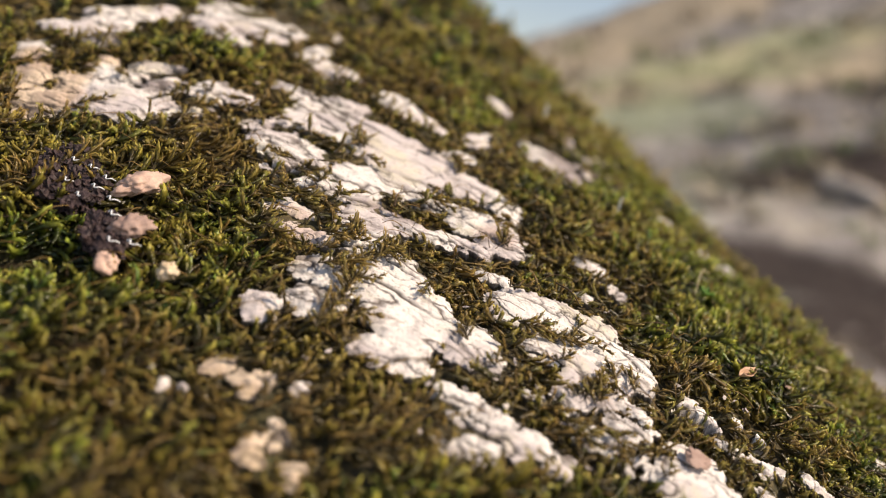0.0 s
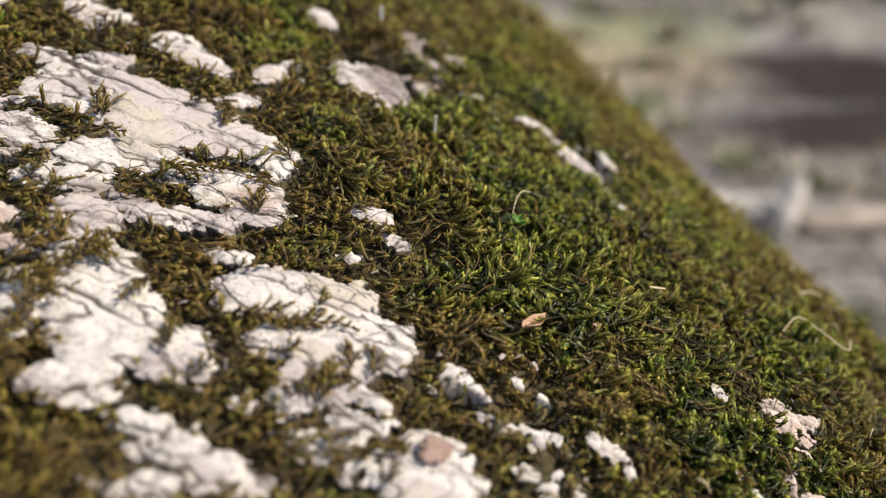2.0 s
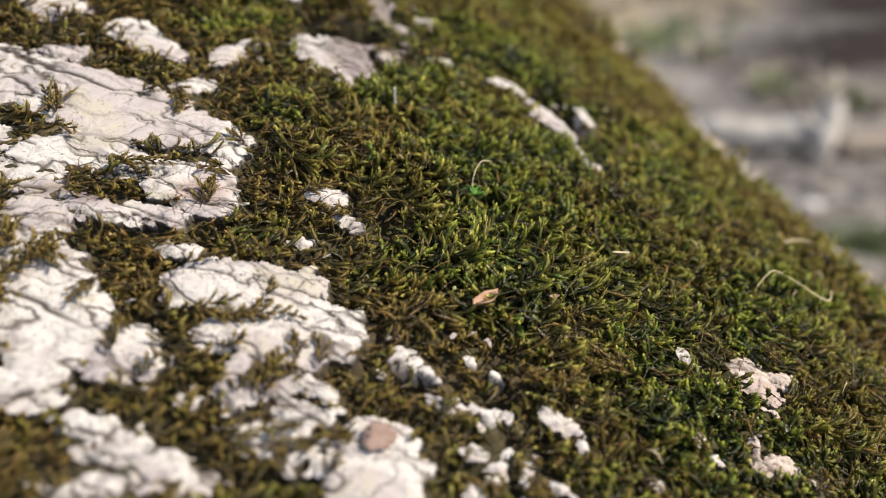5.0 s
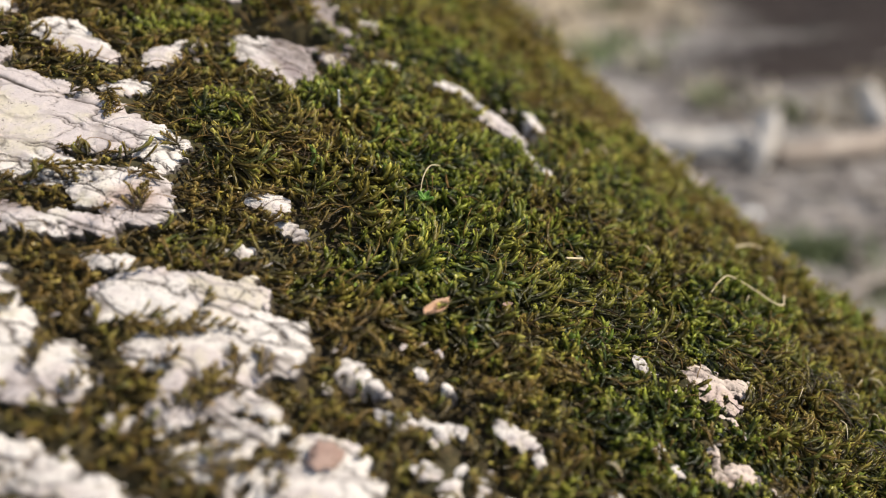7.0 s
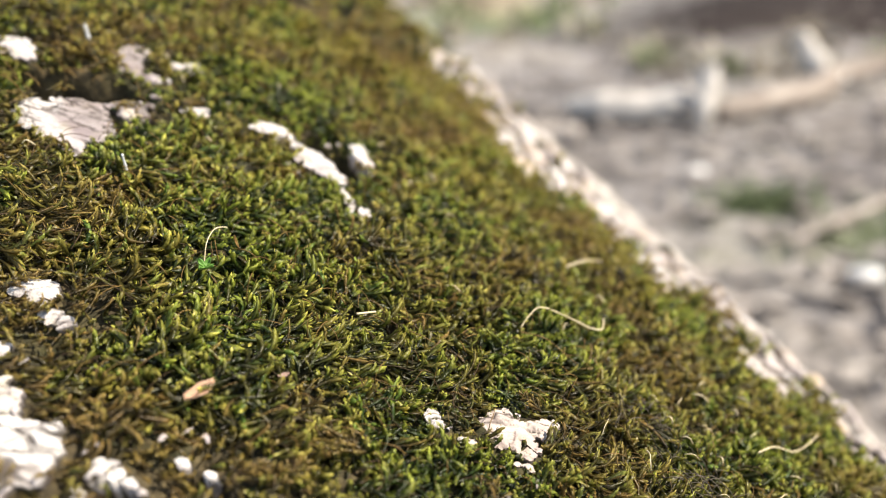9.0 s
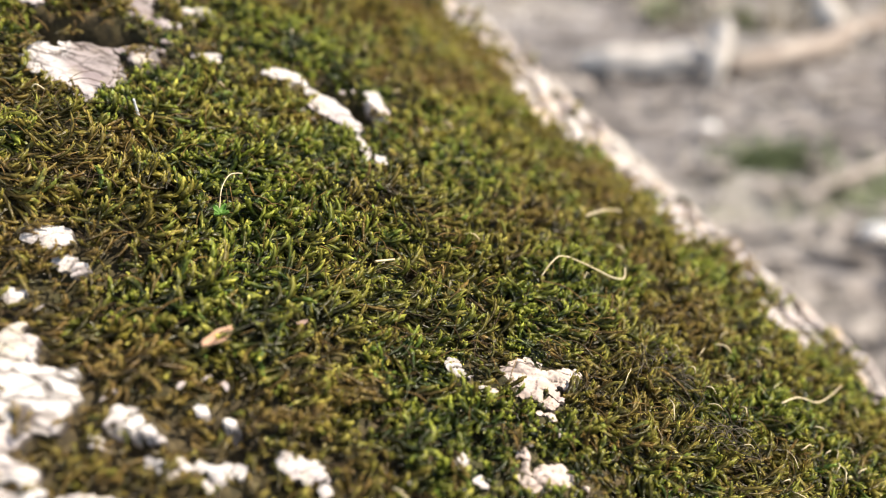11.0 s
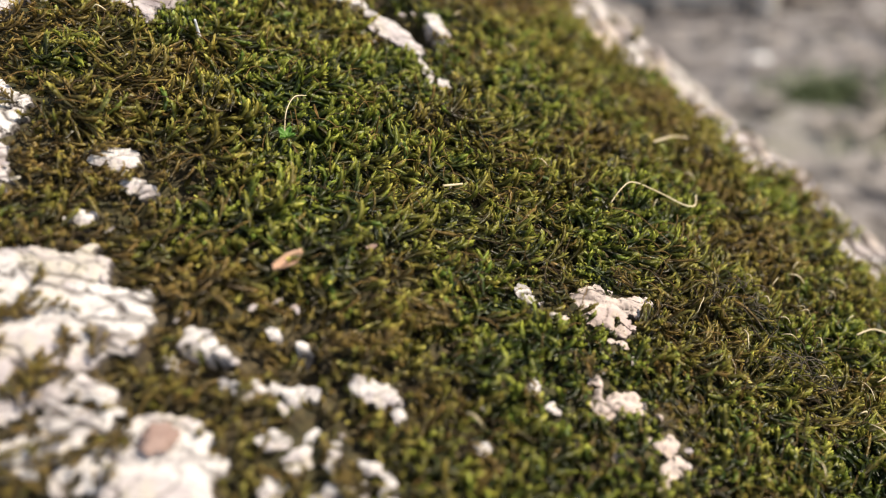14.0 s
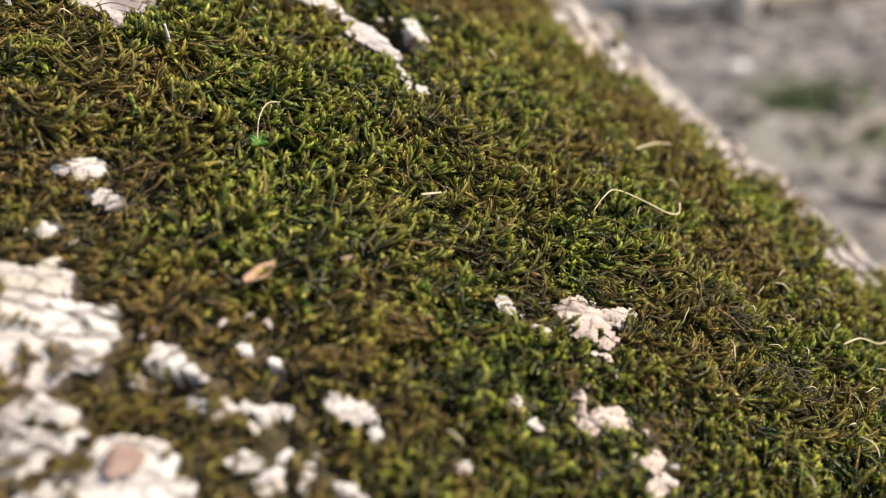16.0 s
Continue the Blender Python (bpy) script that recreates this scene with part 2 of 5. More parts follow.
M_GREYSTEM = plain("grey_dead_stem", (0.055, 0.045, 0.032), (0.14, 0.115, 0.085), 0.7)
M_SCALE = plain("dry_bud_scale", (0.40, 0.23, 0.14), (0.64, 0.43, 0.30), 0.6)
M_STRAW = plain("dry_straw", (0.58, 0.46, 0.27), (0.82, 0.71, 0.48), 0.5)
M_WHITE = plain("white_grain", (0.72, 0.74, 0.76), (0.85, 0.86, 0.86), 0.5)
M_SETA = plain("brown_stalk", (0.13, 0.07, 0.02), (0.30, 0.19, 0.06), 0.5)
M_LEAFLET = plain("fresh_leaflet", (0.08, 0.19, 0.03), (0.15, 0.31, 0.06), 0.4)
M_DARKCRUST = plain("dark_crust", (0.010, 0.006, 0.007), (0.075, 0.045, 0.043), 0.6, 1600, 0.0006, 0.4)
M_PINK = plain("pink_bark_chip", (0.48, 0.31, 0.25), (0.66, 0.47, 0.37), 0.7)
M_BEIGE = plain("beige_bark_chip", (0.50, 0.37, 0.24), (0.74, 0.60, 0.42), 0.75)
M_RUST = plain("rust_spot", (0.29, 0.19, 0.155), (0.40, 0.285, 0.24), 0.8)
M_TWIG = plain("dark_twig", (0.035, 0.02, 0.012), (0.11, 0.07, 0.035), 0.8)
M_DEADWOOD = plain("bleached_wood", (0.22, 0.18, 0.15), (0.66, 0.59, 0.53), 0.85, 9, 0.006)
M_PALEWOOD = plain("sun_bleached_wood", (0.42, 0.38, 0.34), (0.80, 0.75, 0.69), 0.85, 14, 0.005)
M_BROWNWOOD = plain("weathered_brown_wood", (0.15, 0.115, 0.095), (0.50, 0.43, 0.37), 0.85, 11, 0.006)
M_STONE = plain("pale_stone", (0.74, 0.73, 0.71), (0.88, 0.88, 0.87), 0.7, 60, 0.003)
M_LITTER = plain("dead_leaf", (0.22, 0.19, 0.17), (0.38, 0.35, 0.32), 0.85, 12, 0.002)
M_GRASS = plain("grass", (0.09, 0.12, 0.05), (0.22, 0.27, 0.13), 0.6, 20, 0.001)


# ---- building helpers ----
def mesh_from(name, verts, faces, mat, smooth=True):
    me = bpy.data.meshes.new(name)
    me.from_pydata([tuple(v) for v in verts], [], faces)
    me.materials.append(mat)
    if smooth:
        me.polygons.foreach_set("use_smooth", np.ones(len(me.polygons), bool))
    me.update()
    return me


def grid_faces(rows, cols, wrap=False):
    out = []
    for i in range(rows - 1):
        for j in range(cols if wrap else cols - 1):
            k = (j + 1) % cols
            out.append((i * cols + j, i * cols + k, (i + 1) * cols + k, (i + 1) * cols + j))
    return out


def child(name, me, parent, label=""):
    ob = new(name, me)
    ob.parent = parent
    return tagged(ob, label)


def centred(verts):
    """Verts round their own middle, and that middle."""
    v = np.asarray(verts, float)
    c = v.mean(0)
    return v - c, c


def thing(name, verts, faces, mat, label, category, group="", smooth=True, kind=""):
    v, c = centred(verts)
    ob = new(name, mesh_from(name, v, faces, mat, smooth))
    ob.location = c
    return tagged(ob, label, category, group, kind)


def tube(points, radii, sides=7):
    """A tapered tube along points: verts and faces."""
    pts = np.asarray(points, float)
    t = np.gradient(pts, axis=0)
    t /= np.linalg.norm(t, axis=1, keepdims=True) + 1e-12
    ref = np.array([0.31, 0.22, 0.92])
    s = np.cross(t, ref)
    s /= np.linalg.norm(s, axis=1, keepdims=True) + 1e-12
    u = np.cross(s, t)
    ang = np.linspace(0, 2 * math.pi, sides, endpoint=False)
    r = np.asarray(radii, float)[:, None, None]
    v = pts[:, None] + r * (np.cos(ang)[None, :, None] * s[:, None] + np.sin(ang)[None, :, None] * u[:, None])
    n = len(pts)
    f = grid_faces(n, sides, True) + [tuple(range(sides))[::-1], tuple(range((n - 1) * sides, n * sides))]
    return v.reshape(-1, 3), f


def smooth_line(points, n=24):
    """A soft curve through a few points."""
    p = np.asarray(points, float)
    x = np.linspace(0, len(p) - 1, n)
    out = []
    for t in x:
        i = min(int(t), len(p) - 2)
        f = t - i
        p0, p1, p2, p3 = p[max(i - 1, 0)], p[i], p[i + 1], p[min(i + 2, len(p) - 1)]
        out.append(0.5 * (2 * p1 + (p2 - p0) * f + (2 * p0 - 5 * p1 + 4 * p2 - p3) * f * f + (3 * p1 - p0 - 3 * p2 + p3) * f**3))
    return np.array(out)


# ---- bark that lies bare: middle (a, s), half length, half width, turn ----
BARE_SHIELD = [
    (-61.8, -31.7, 11.5, 3.8, 65), (-65.0, -38.0, 6.3, 2.9, 64), (-57.7, -26.3, 3.5, 2.2, 63), (-65.3, -27.3, 5.5, 2.8, 39),
    (-69.3, -26.1, 4.1, 1.4, 45), (-60.3, -20.2, 4.3, 2.5, 71), (-64.8, -18.9, 4.0, 1.2, 44), (-67.3, -22.6, 3.0, 1.2, 54),
    (-69.2, -38.7, 2.2, 1.2, 48), (-71.1, -33.1, 2.8, 1.7, 65), (-67.7, -45.8, 2.3, 0.8, 58), (-57.6, -42.8, 4.5, 1.4, 71),
    (-58.3, -45.4, 2.0, 1.6, 69), (-63.5, -43.3, 1.9, 1.1, 30), (-56.5, -34.2, 1.4, 0.9, -17), (-52.4, -38.7, 2.0, 1.0, -49),
    (-50.1, -40.1, 1.0, 0.6, -60), (-62.4, -52.2, 2.6, 1.2, 53),
]
BARE_SHEET = [
    (-70.1, -16.3, 4.6, 1.7, 72), (-70.4, -9.9, 4.5, 2.9, 87), (-68.2, -5.8, 2.8, 1.9, -90), (-73.2, -5.8, 2.6, 1.4, 39),
    (-74.3, -13.6, 1.9, 1.0, 84), (-69.6, -12.9, 4.2, 1.9, 79), (-61.0, -8.5, 3.9, 2.5, 37), (-57.9, -6.6, 2.1, 1.7, 53),
    (-60.3, -2.9, 4.6, 1.6, 42), (-63.3, -4.6, 1.6, 1.2, 74), (-56.9, -1.8, 1.8, 1.6, -84), (-60.4, -0.8, 3.1, 1.4, 10),
    (-61.8, -0.4, 2.3, 1.5, -27), (-61.1, 3.2, 2.4, 1.8, 71), (-62.6, 5.2, 2.4, 1.0, 50), (-63.9, 4.1, 1.2, 0.8, -87),
    (-62.7, -13.2, 1.6, 0.7, 54), (-52.7, -15.5, 1.5, 0.8, 69), (-52.2, -12.0, 1.1, 0.5, 72),
    (-58.1, -4.6, 2.8, 1.2, 54), (-61.2, 2.1, 3.5, 1.5, -85), (-68.7, -6.7, 3.1, 1.8, 65),
]
BARE_FOOT = [
    (-70.1, 0.7, 2.5, 1.2, 64), (-68.9, 3.4, 2.2, 1.0, 66), (-71.3, 3.3, 2.2, 0.9, 26), (-71.0, -1.4, 1.6, 0.6, 33),
    (-59.1, 9.7, 3.2, 2.7, -68), (-58.7, 7.5, 1.6, 1.2, -17), (-54.3, 3.2, 1.4, 0.7, 82), (-62.5, 7.2, 0.9, 0.6, 57),
    (-67.3, 5.9, 1.0, 0.5, -64), (-60.9, 3.7, 1.0, 0.5, 57), (-64.0, 0.6, 1.2, 0.5, -88), (-66.2, 0.0, 0.7, 0.4, 13),
    (-55.8, -11.1, 0.7, 0.5, 66),
]
BARE_OLD = [
    (-81.2, -60.6, 3.2, 1.7, 80), (-83.2, -63.0, 2.0, 1.2, 50), (-81.5, -53.0, 1.5, 0.9, -60), (-86.4, -51.9, 2.5, 1.3, -71),
    (-86.0, -58.0, 1.9, 1.3, -75), (-82.1, -49.8, 3.4, 1.8, 8), (-84.2, -45.9, 3.2, 2.0, 56), (-81.0, -44.3, 4.1, 2.9, 67),
    (-86.6, -45.8, 3.2, 1.5, 77), (-77.6, -51.3, 1.9, 1.2, 9), (-78.0, -46.6, 1.8, 1.1, -56), (-73.8, -44.8, 3.3, 1.6, 64),
    (-76.6, -41.1, 1.0, 0.5, -79), (-71.7, -34.7, 2.8, 1.9, 73), (-73.0, -31.2, 1.4, 0.5, -19), (-72.7, -39.2, 1.3, 0.8, 40),
    (-68.4, -39.9, 2.2, 1.2, 66), (-79.7, -42.8, 2.3, 1.9, -64),
]
BARE_FRAGMENTS = [
    (-75.1, -21.7, 1.4, 0.8, 83), (-74.8, -16.3, 1.7, 1.2, -73), (-75.6, -12.3, 1.7, 1.6, 18), (-78.7, -12.8, 1.1, 0.8, -81),
    (-73.4, -14.9, 1.5, 0.8, 80), (-69.4, -21.6, 3.0, 1.8, -83), (-73.0, -19.9, 1.9, 0.9, 36), (-74.0, -24.4, 1.7, 0.9, 54),
    (-80.6, -0.9, 0.8, 0.4, -74), (-81.9, -0.7, 1.1, 0.4, -72), (-80.8, 2.0, 0.6, 0.3, -78), (-82.1, -8.1, 0.6, 0.4, -58),
    (-81.1, -6.0, 0.8, 0.6, 82), (-78.9, -4.7, 0.4, 0.3, -78), (-85.1, -7.6, 0.4, 0.3, -86), (-63.3, -51.4, 2.1, 1.3, 66),
    (-62.8, -55.8, 2.6, 1.0, -46), (-63.0, -61.9, 2.7, 1.5, -83), (-59.0, -61.7, 1.7, 1.0, -87),
]
BARE_HOLLOW = [
    (-45.0, -36.7, 5.1, 1.6, 82), (-43.6, -38.0, 3.6, 1.4, -71), (-33.6, -49.6, 2.0, 1.0, -82), (-38.3, -38.4, 2.0, 0.8, -58),
    (-33.8, -43.6, 1.3, 0.9, -14), (-42.9, -52.1, 2.5, 1.1, 84),
    (-42.6, -38.6, 4.9, 2.0, -76), (-42.0, -35.7, 3.0, 1.2, -74), (-49.1, -40.6, 1.0, 0.6, -80), (-35.1, -48.4, 1.3, 0.8, -79), (-35.0, -45.6, 1.6, 0.8, -90),
    (-38.8, -39.2, 1.3, 0.9, -78), (-38.7, -42.2, 1.0, 0.5, -66), (-37.0, -38.0, 0.7, 0.6, 85), (-37.1, -44.1, 1.0, 0.4, -68), (-34.8, -39.9, 0.7, 0.5, -48),
]
BARE_RIDGE = [
    (-27.2, -32.3, 2.6, 1.6, 25), (-25.3, -26.3, 4.4, 1.8, 86), (-20.2, -26.6, 3.9, 1.2, -61), (-26.7, -16.0, 1.6, 0.9, -54),
    (-26.3, -19.5, 2.3, 0.5, -67), (-32.9, -36.6, 1.5, 1.0, 31), (-29.6, -46.5, 1.7, 1.0, -1),
]
BARE_CHIPS = [
    (-54.4, 2.7, 1.3, 1.0, -78), (-55.7, 3.1, 1.0, 0.5, 44), (-50.6, 5.9, 2.0, 0.7, 73), (-53.6, 7.3, 1.6, 0.6, 55),
    (-52.3, 8.5, 1.2, 0.65, 59), (-51.0, 9.6, 0.9, 0.65, -66), (-48.2, 10.9, 1.6, 0.7, 68), (-47.9, 12.9, 1.0, 0.5, -63),
    (-54.1, 11.0, 1.1, 0.5, 74), (-52.4, 12.1, 0.5, 0.4, 61), (-53.5, 12.9, 0.7, 0.6, 75), (-51.9, 13.5, 0.6, 0.5, 74),
    (-52.6, 14.1, 0.4, 0.4, 73), (-50.8, 15.7, 1.3, 0.4, 69), (-52.8, 15.9, 1.3, 0.7, 41), (-50.9, 17.6, 0.7, 0.5, 75),
    (-55.1, 13.8, 1.1, 0.6, -70), (-50.8, 2.9, 0.5, 0.4, 52), (-53.7, 4.6, 0.6, 0.4, 43),
]
BARE_PINK = [
    (-31.3, 12.1, 2.3, 1.9, 62), (-28.7, 13.4, 1.5, 1.2, -4), (-31.0, 15.0, 0.9, 0.7, -10), (-35.4, 9.0, 0.9, 0.4, -89),
    (-34.8, 11.8, 0.7, 0.5, 8), (-32.6, 15.9, 0.7, 0.4, 21), (-36.5, 18.7, 1.5, 0.8, -67), (-35.3, 20.2, 1.4, 1.1, 48),
    (-34.0, 22.2, 0.7, 0.4, 15), (-34.9, 23.8, 1.3, 0.6, 35), (-36.2, 25.6, 1.6, 0.7, -35), (-38.4, 22.9, 0.9, 0.8, -8),
    (-40.1, 16.2, 0.7, 0.6, 11), (-40.1, 18.0, 0.4, 0.4, -42), (-36.3, 16.0, 0.8, 0.3, -66), (-45.1, 18.1, 0.9, 0.5, -4),
    (-43.1, 10.3, 0.5, 0.4, 30), (-44.2, 11.7, 0.3, 0.3, 35),
]
BARE_TOP = [
    (-67.0, -64.2, 5.8, 3.2, 70), (-76.1, -65.4, 2.9, 1.9, -4), (-70.7, -60.4, 3.8, 1.4, 73), (-79.2, -64.4, 3.1, 1.6, 62),
]
# tongues of moss that lie over the bare bark
MOSSED = [
    (-65.2, -22.5, 3.4, 1.2, 53), (-69.8, -37.0, 2.3, 0.9, 36), (-67.4, -31.9, 1.9, 1.1, 31), (-59.8, -24.0, 3.2, 1.0, 50),
    (-70.9, -30.2, 1.7, 0.9, -22), (-62.3, -22.8, 1.4, 0.4, 41), (-62.9, 2.8, 1.3, 0.6, -72),
    (-68.9, 4.8, 1.3, 0.3, 26), (-66.3, -25.1, 0.9, 0.7, 84), (-60.1, -33.8, 0.4, 0.3, 13),
    (-65.3, -35.3, 1.2, 0.4, -83), (-56.9, -31.9, 1.8, 0.7, -78), (-60.6, 3.2, 1.4, 0.3, 54),
]
MOSSED_MORE = [
    (-81.3, -56.1, 3.0, 1.0, 42), (-84.0, -55.6, 1.7, 0.9, -37), (-79.8, -47.6, 2.1, 0.6, 65), (-78.9, -44.9, 1.4, 0.5, -3),
    (-85.8, -48.1, 2.6, 0.4, 36), (-82.1, -50.3, 1.8, 0.3, 39), (-79.2, -41.9, 1.5, 0.4, -35), (-84.4, -43.8, 2.4, 0.3, 86),
    (-76.4, -47.6, 1.9, 0.7, -84), (-73.4, -41.8, 2.7, 0.8, 59), (-77.9, -39.6, 2.8, 1.0, 28), (-84.3, -41.5, 2.6, 0.8, 22),
    (-61.4, 6.0, 2.4, 0.6, -9), (-56.1, 10.5, 2.1, 0.4, -73), (-58.8, 1.2, 0.7, 0.4, -14), (-61.4, 7.1, 2.3, 0.5, -36),
]
BARE_LARGE = BARE_SHIELD + BARE_SHEET + BARE_FOOT + BARE_OLD + BARE_FRAGMENTS + BARE_HOLLOW + BARE_TOP
WARM = [(-86.2, -50.0, 3.4, 7.5, 10), (-81.0, -54.0, 2.5, 2.0, 20), (-82.0, -6.0, 3.0, 3.5, 0), (-81.0, 0.5, 2.5, 3.0, 0)]
PINK = [(-31.0, 13.5, 4.5, 4.0, 60), (-36.0, 21.0, 3.5, 6.0, 10), (-60.0, -19.0, 1.6, 1.2, 40), (-75.0, -21.0, 2.6, 4.0, 20)]
# grey bark patches; those round the hollow paint in its shade
GREY_SHADED = [(-41.0, -39.4, 6.7, 2.0, -71), (-35.9, -44.6, 7.8, 2.0, -69), (-41.2, -38.4, 4.4, 2.6, -60), (-36.5, -40.5, 4.5, 3.0, 20), (-77.8, -47.0, 1.8, 1.4, 0), (-66.8, -23.2, 2.4, 0.9, 50)]


def ovals(a, s, rows):
    """About how far inside the nearest oval a place lies, in mm; below 0 outside all."""
    a, s = np.asarray(a, float), np.asarray(s, float)
    fa, fs = a.ravel(), s.ravel()
    best = np.full(fa.shape, -9.0)
    for pa, ps, hl, hw, turn in rows:
        near = np.flatnonzero((np.abs(fa - pa) < hl + 4) & (np.abs(fs - ps) < hl + 4))
        c, si = math.cos(radians(turn)), math.sin(radians(turn))
        da, ds = fa[near] - pa, fs[near] - ps
        u, v = (da * c + ds * si) / hl, (-da * si + ds * c) / hw
        q = np.sqrt(u * u + v * v) + 1e-6
        best[near] = np.maximum(best[near], q * (1 - q) / np.sqrt((u / hl) ** 2 + (v / hw) ** 2 + 1e-9))
    return best.reshape(a.shape)


def edge_limit(s):
    """Where the moss ends and the bare flank begins."""
    s = np.asarray(s, float)
    return np.interp(s, [-120, -62, -50, -38, -31, -28, -24, -14, -5, 6, 40], [60, 27, 24, 16, 9, 8, 16, 19, 13, 11, 12]) + 4.0 * (fbm(s / 4.0, s * 0 + 2.5, 12, 2) - 0.5)


PITS = [(-41.0, -43.8, 5.6, 3.0, 40, 9.0), (-43.1, -45.6, 4.2, 2.0, 64, 6.0), (-23.0, -30.3, 3.0, 2.2, 65, 7.0), (-22.4, -25.4, 3.4, 1.6, -81, 7.0), (-37.0, -35.8, 2.2, 1.6, -89, 3.0), (-54.9, 3.9, 1.9, 0.6, 50, 2.2), (-50.6, 6.7, 2.3, 0.7, 72, 2.4), (-73.0, -31.0, 1.7, 0.4, 60, 1.5), (-59.6, -1.6, 1.0, 0.25, 60, 1.2)]


def pit(a, s):
    """Hollows in the wood: depth in mm."""
    out = np.zeros(np.shape(a))
    for pa, ps, hl, hw, turn, deep in PITS:
        c, si = math.cos(radians(turn)), math.sin(radians(turn))
        u, v = ((a - pa) * c + (s - ps) * si) / hl, (-(a - pa) * si + (s - ps) * c) / hw
        d = np.sqrt(u * u + v * v) + 0.5 * (fbm(a / 1.2, s / 1.2, 61, 2) - 0.5)
        out = np.maximum(out, deep * np.clip((1.1 - d) * 2.5, 0, 1))
    return out


def bare(a, s):
    """How far inside bare bark a place lies, in mm; below 0 under moss. The outline is ragged."""
    wa = a + 1.3 * (fbm(a / 2.4, s / 2.4, 44, 4) - 0.5) + 0.5 * (vnoise(a / 0.4, s / 0.4, 45) - 0.5)
    ws = s + 1.3 * (fbm(a / 2.4, s / 2.4, 48, 4) - 0.5) + 0.5 * (vnoise(a / 0.4, s / 0.4, 49) - 0.5)
    open_bark = np.maximum(ovals(wa, ws, BARE_LARGE) + 0.28, ovals(wa, ws, BARE_CHIPS + BARE_PINK + BARE_RIDGE) + 0.08)
    return np.minimum(open_bark, 0.28 - ovals(wa, ws, MOSSED + MOSSED_MORE)) + 1.15 * (fbm(a / 0.8, s / 0.8, 51, 4) - 0.5)


# ---- the trunk ----
def relief(a, s):
    """The trunk's own roughness in mm."""
    return (fbm(a / 9.0, s / 22.0, 3) - 0.5) * 1.6 + (fbm(a / 1.6, s / 4.5, 9) - 0.5) * 0.7


def grain(a, s):
    return a * TURN[0] + s * TURN[1], -a * TURN[1] + s * TURN[0]


def crack_field(a, s, seed):
    """Narrow wandering cracks, mostly along the grain: 0 to 1."""
    wa = a + 2.0 * (fbm(a / 2.4, s / 2.4, seed + 11) - 0.5)
    ws = s + 2.0 * (fbm(a / 2.4, s / 2.4, seed + 17) - 0.5)
    al, ac = grain(wa, ws)
    n1 = np.abs(fbm(al / 13.0, ac / 2.6, seed + 23, 2) - 0.5)
    n2 = np.abs(fbm(al / 3.2, ac / 3.6, seed + 29, 2) - 0.5)
    gap = np.clip((fbm(a / 4.0, s / 4.0, seed + 33, 2) - 0.32) * 6, 0, 1)
    return gap * np.maximum(np.exp(-(n1 / 0.034) ** 2), 0.75 * np.exp(-(n2 / 0.016) ** 2))


def bark_relief(a, s):
    """Flaked bark: terraces that break off along the grain, in mm."""
    al, ac = grain(a + 1.2 * (fbm(a / 2, s / 2, 35) - 0.5), s)
    terrace = fbm(al / 7.0, ac / 2.8, 40, 3) * 6
    low = np.floor(terrace)
    edge = np.clip((terrace - low - 0.92) / 0.08, 0, 1)
    return (low + edge - 3) * 0.12 + (fbm(al / 1.6, ac / 0.9, 36, 3) - 0.5) * 0.16 + (fbm(a / 6, s / 9, 31) - 0.5) * 0.6 + 5.0 * (fbm(a / 14, s / 5, 66, 3) - 0.5) * np.clip((a - edge_limit(s)) / 5, 0, 1)


def flake_relief(a, s):
    """A thin bark plate: flat, with papery layers that have flaked off along the grain, in mm."""
    al, ac = grain(a + 1.4 * (fbm(a / 1.6, s / 1.6, 35, 3) - 0.5), s + 1.4 * (fbm(a / 1.6, s / 1.6, 39, 3) - 0.5))
    layers = fbm(al / 6.0, ac / 2.4, 40, 3) * 7
    low = np.floor(layers)
    step = np.clip((layers - low - 0.85) / 0.15, 0, 1)
    return (low + step - 3.5) * 0.085 + (fbm(al / 1.2, ac / 0.6, 36, 3) - 0.5) * 0.13 + (fbm(a / 6, s / 9, 31) - 0.5) * 0.35


def mound(a, s):
    """Low cushions under the moss, in mm."""
    return 3.2 * (fbm(a / 7.5, s / 7.5, 59, 2) - 0.5)


def flank_moss(a, s):
    """Islands of moss on the bare flank where this is over one half."""
    return fbm(a / 12.0, s / 6.5, 58, 3)


def flank_bare(a, s):
    """0 under moss, 1 where the flank lies bare."""
    flank = np.clip((a - edge_limit(s) - 1.0 + 4 * (fbm(a / 3, s / 3, 47) - 0.5)) / 2.0, 0, 1) * np.clip((s + 110) / 25, 0, 1)
    return flank * np.clip((420 - np.abs(a)) / 60, 0, 1) * np.clip((0.56 - flank_moss(a, s) + 0.009 * (a - edge_limit(s))) * 12, 0, 1) * (0.35 + 0.6 * fbm(a / 4.0, s / 7.0, 48, 3))


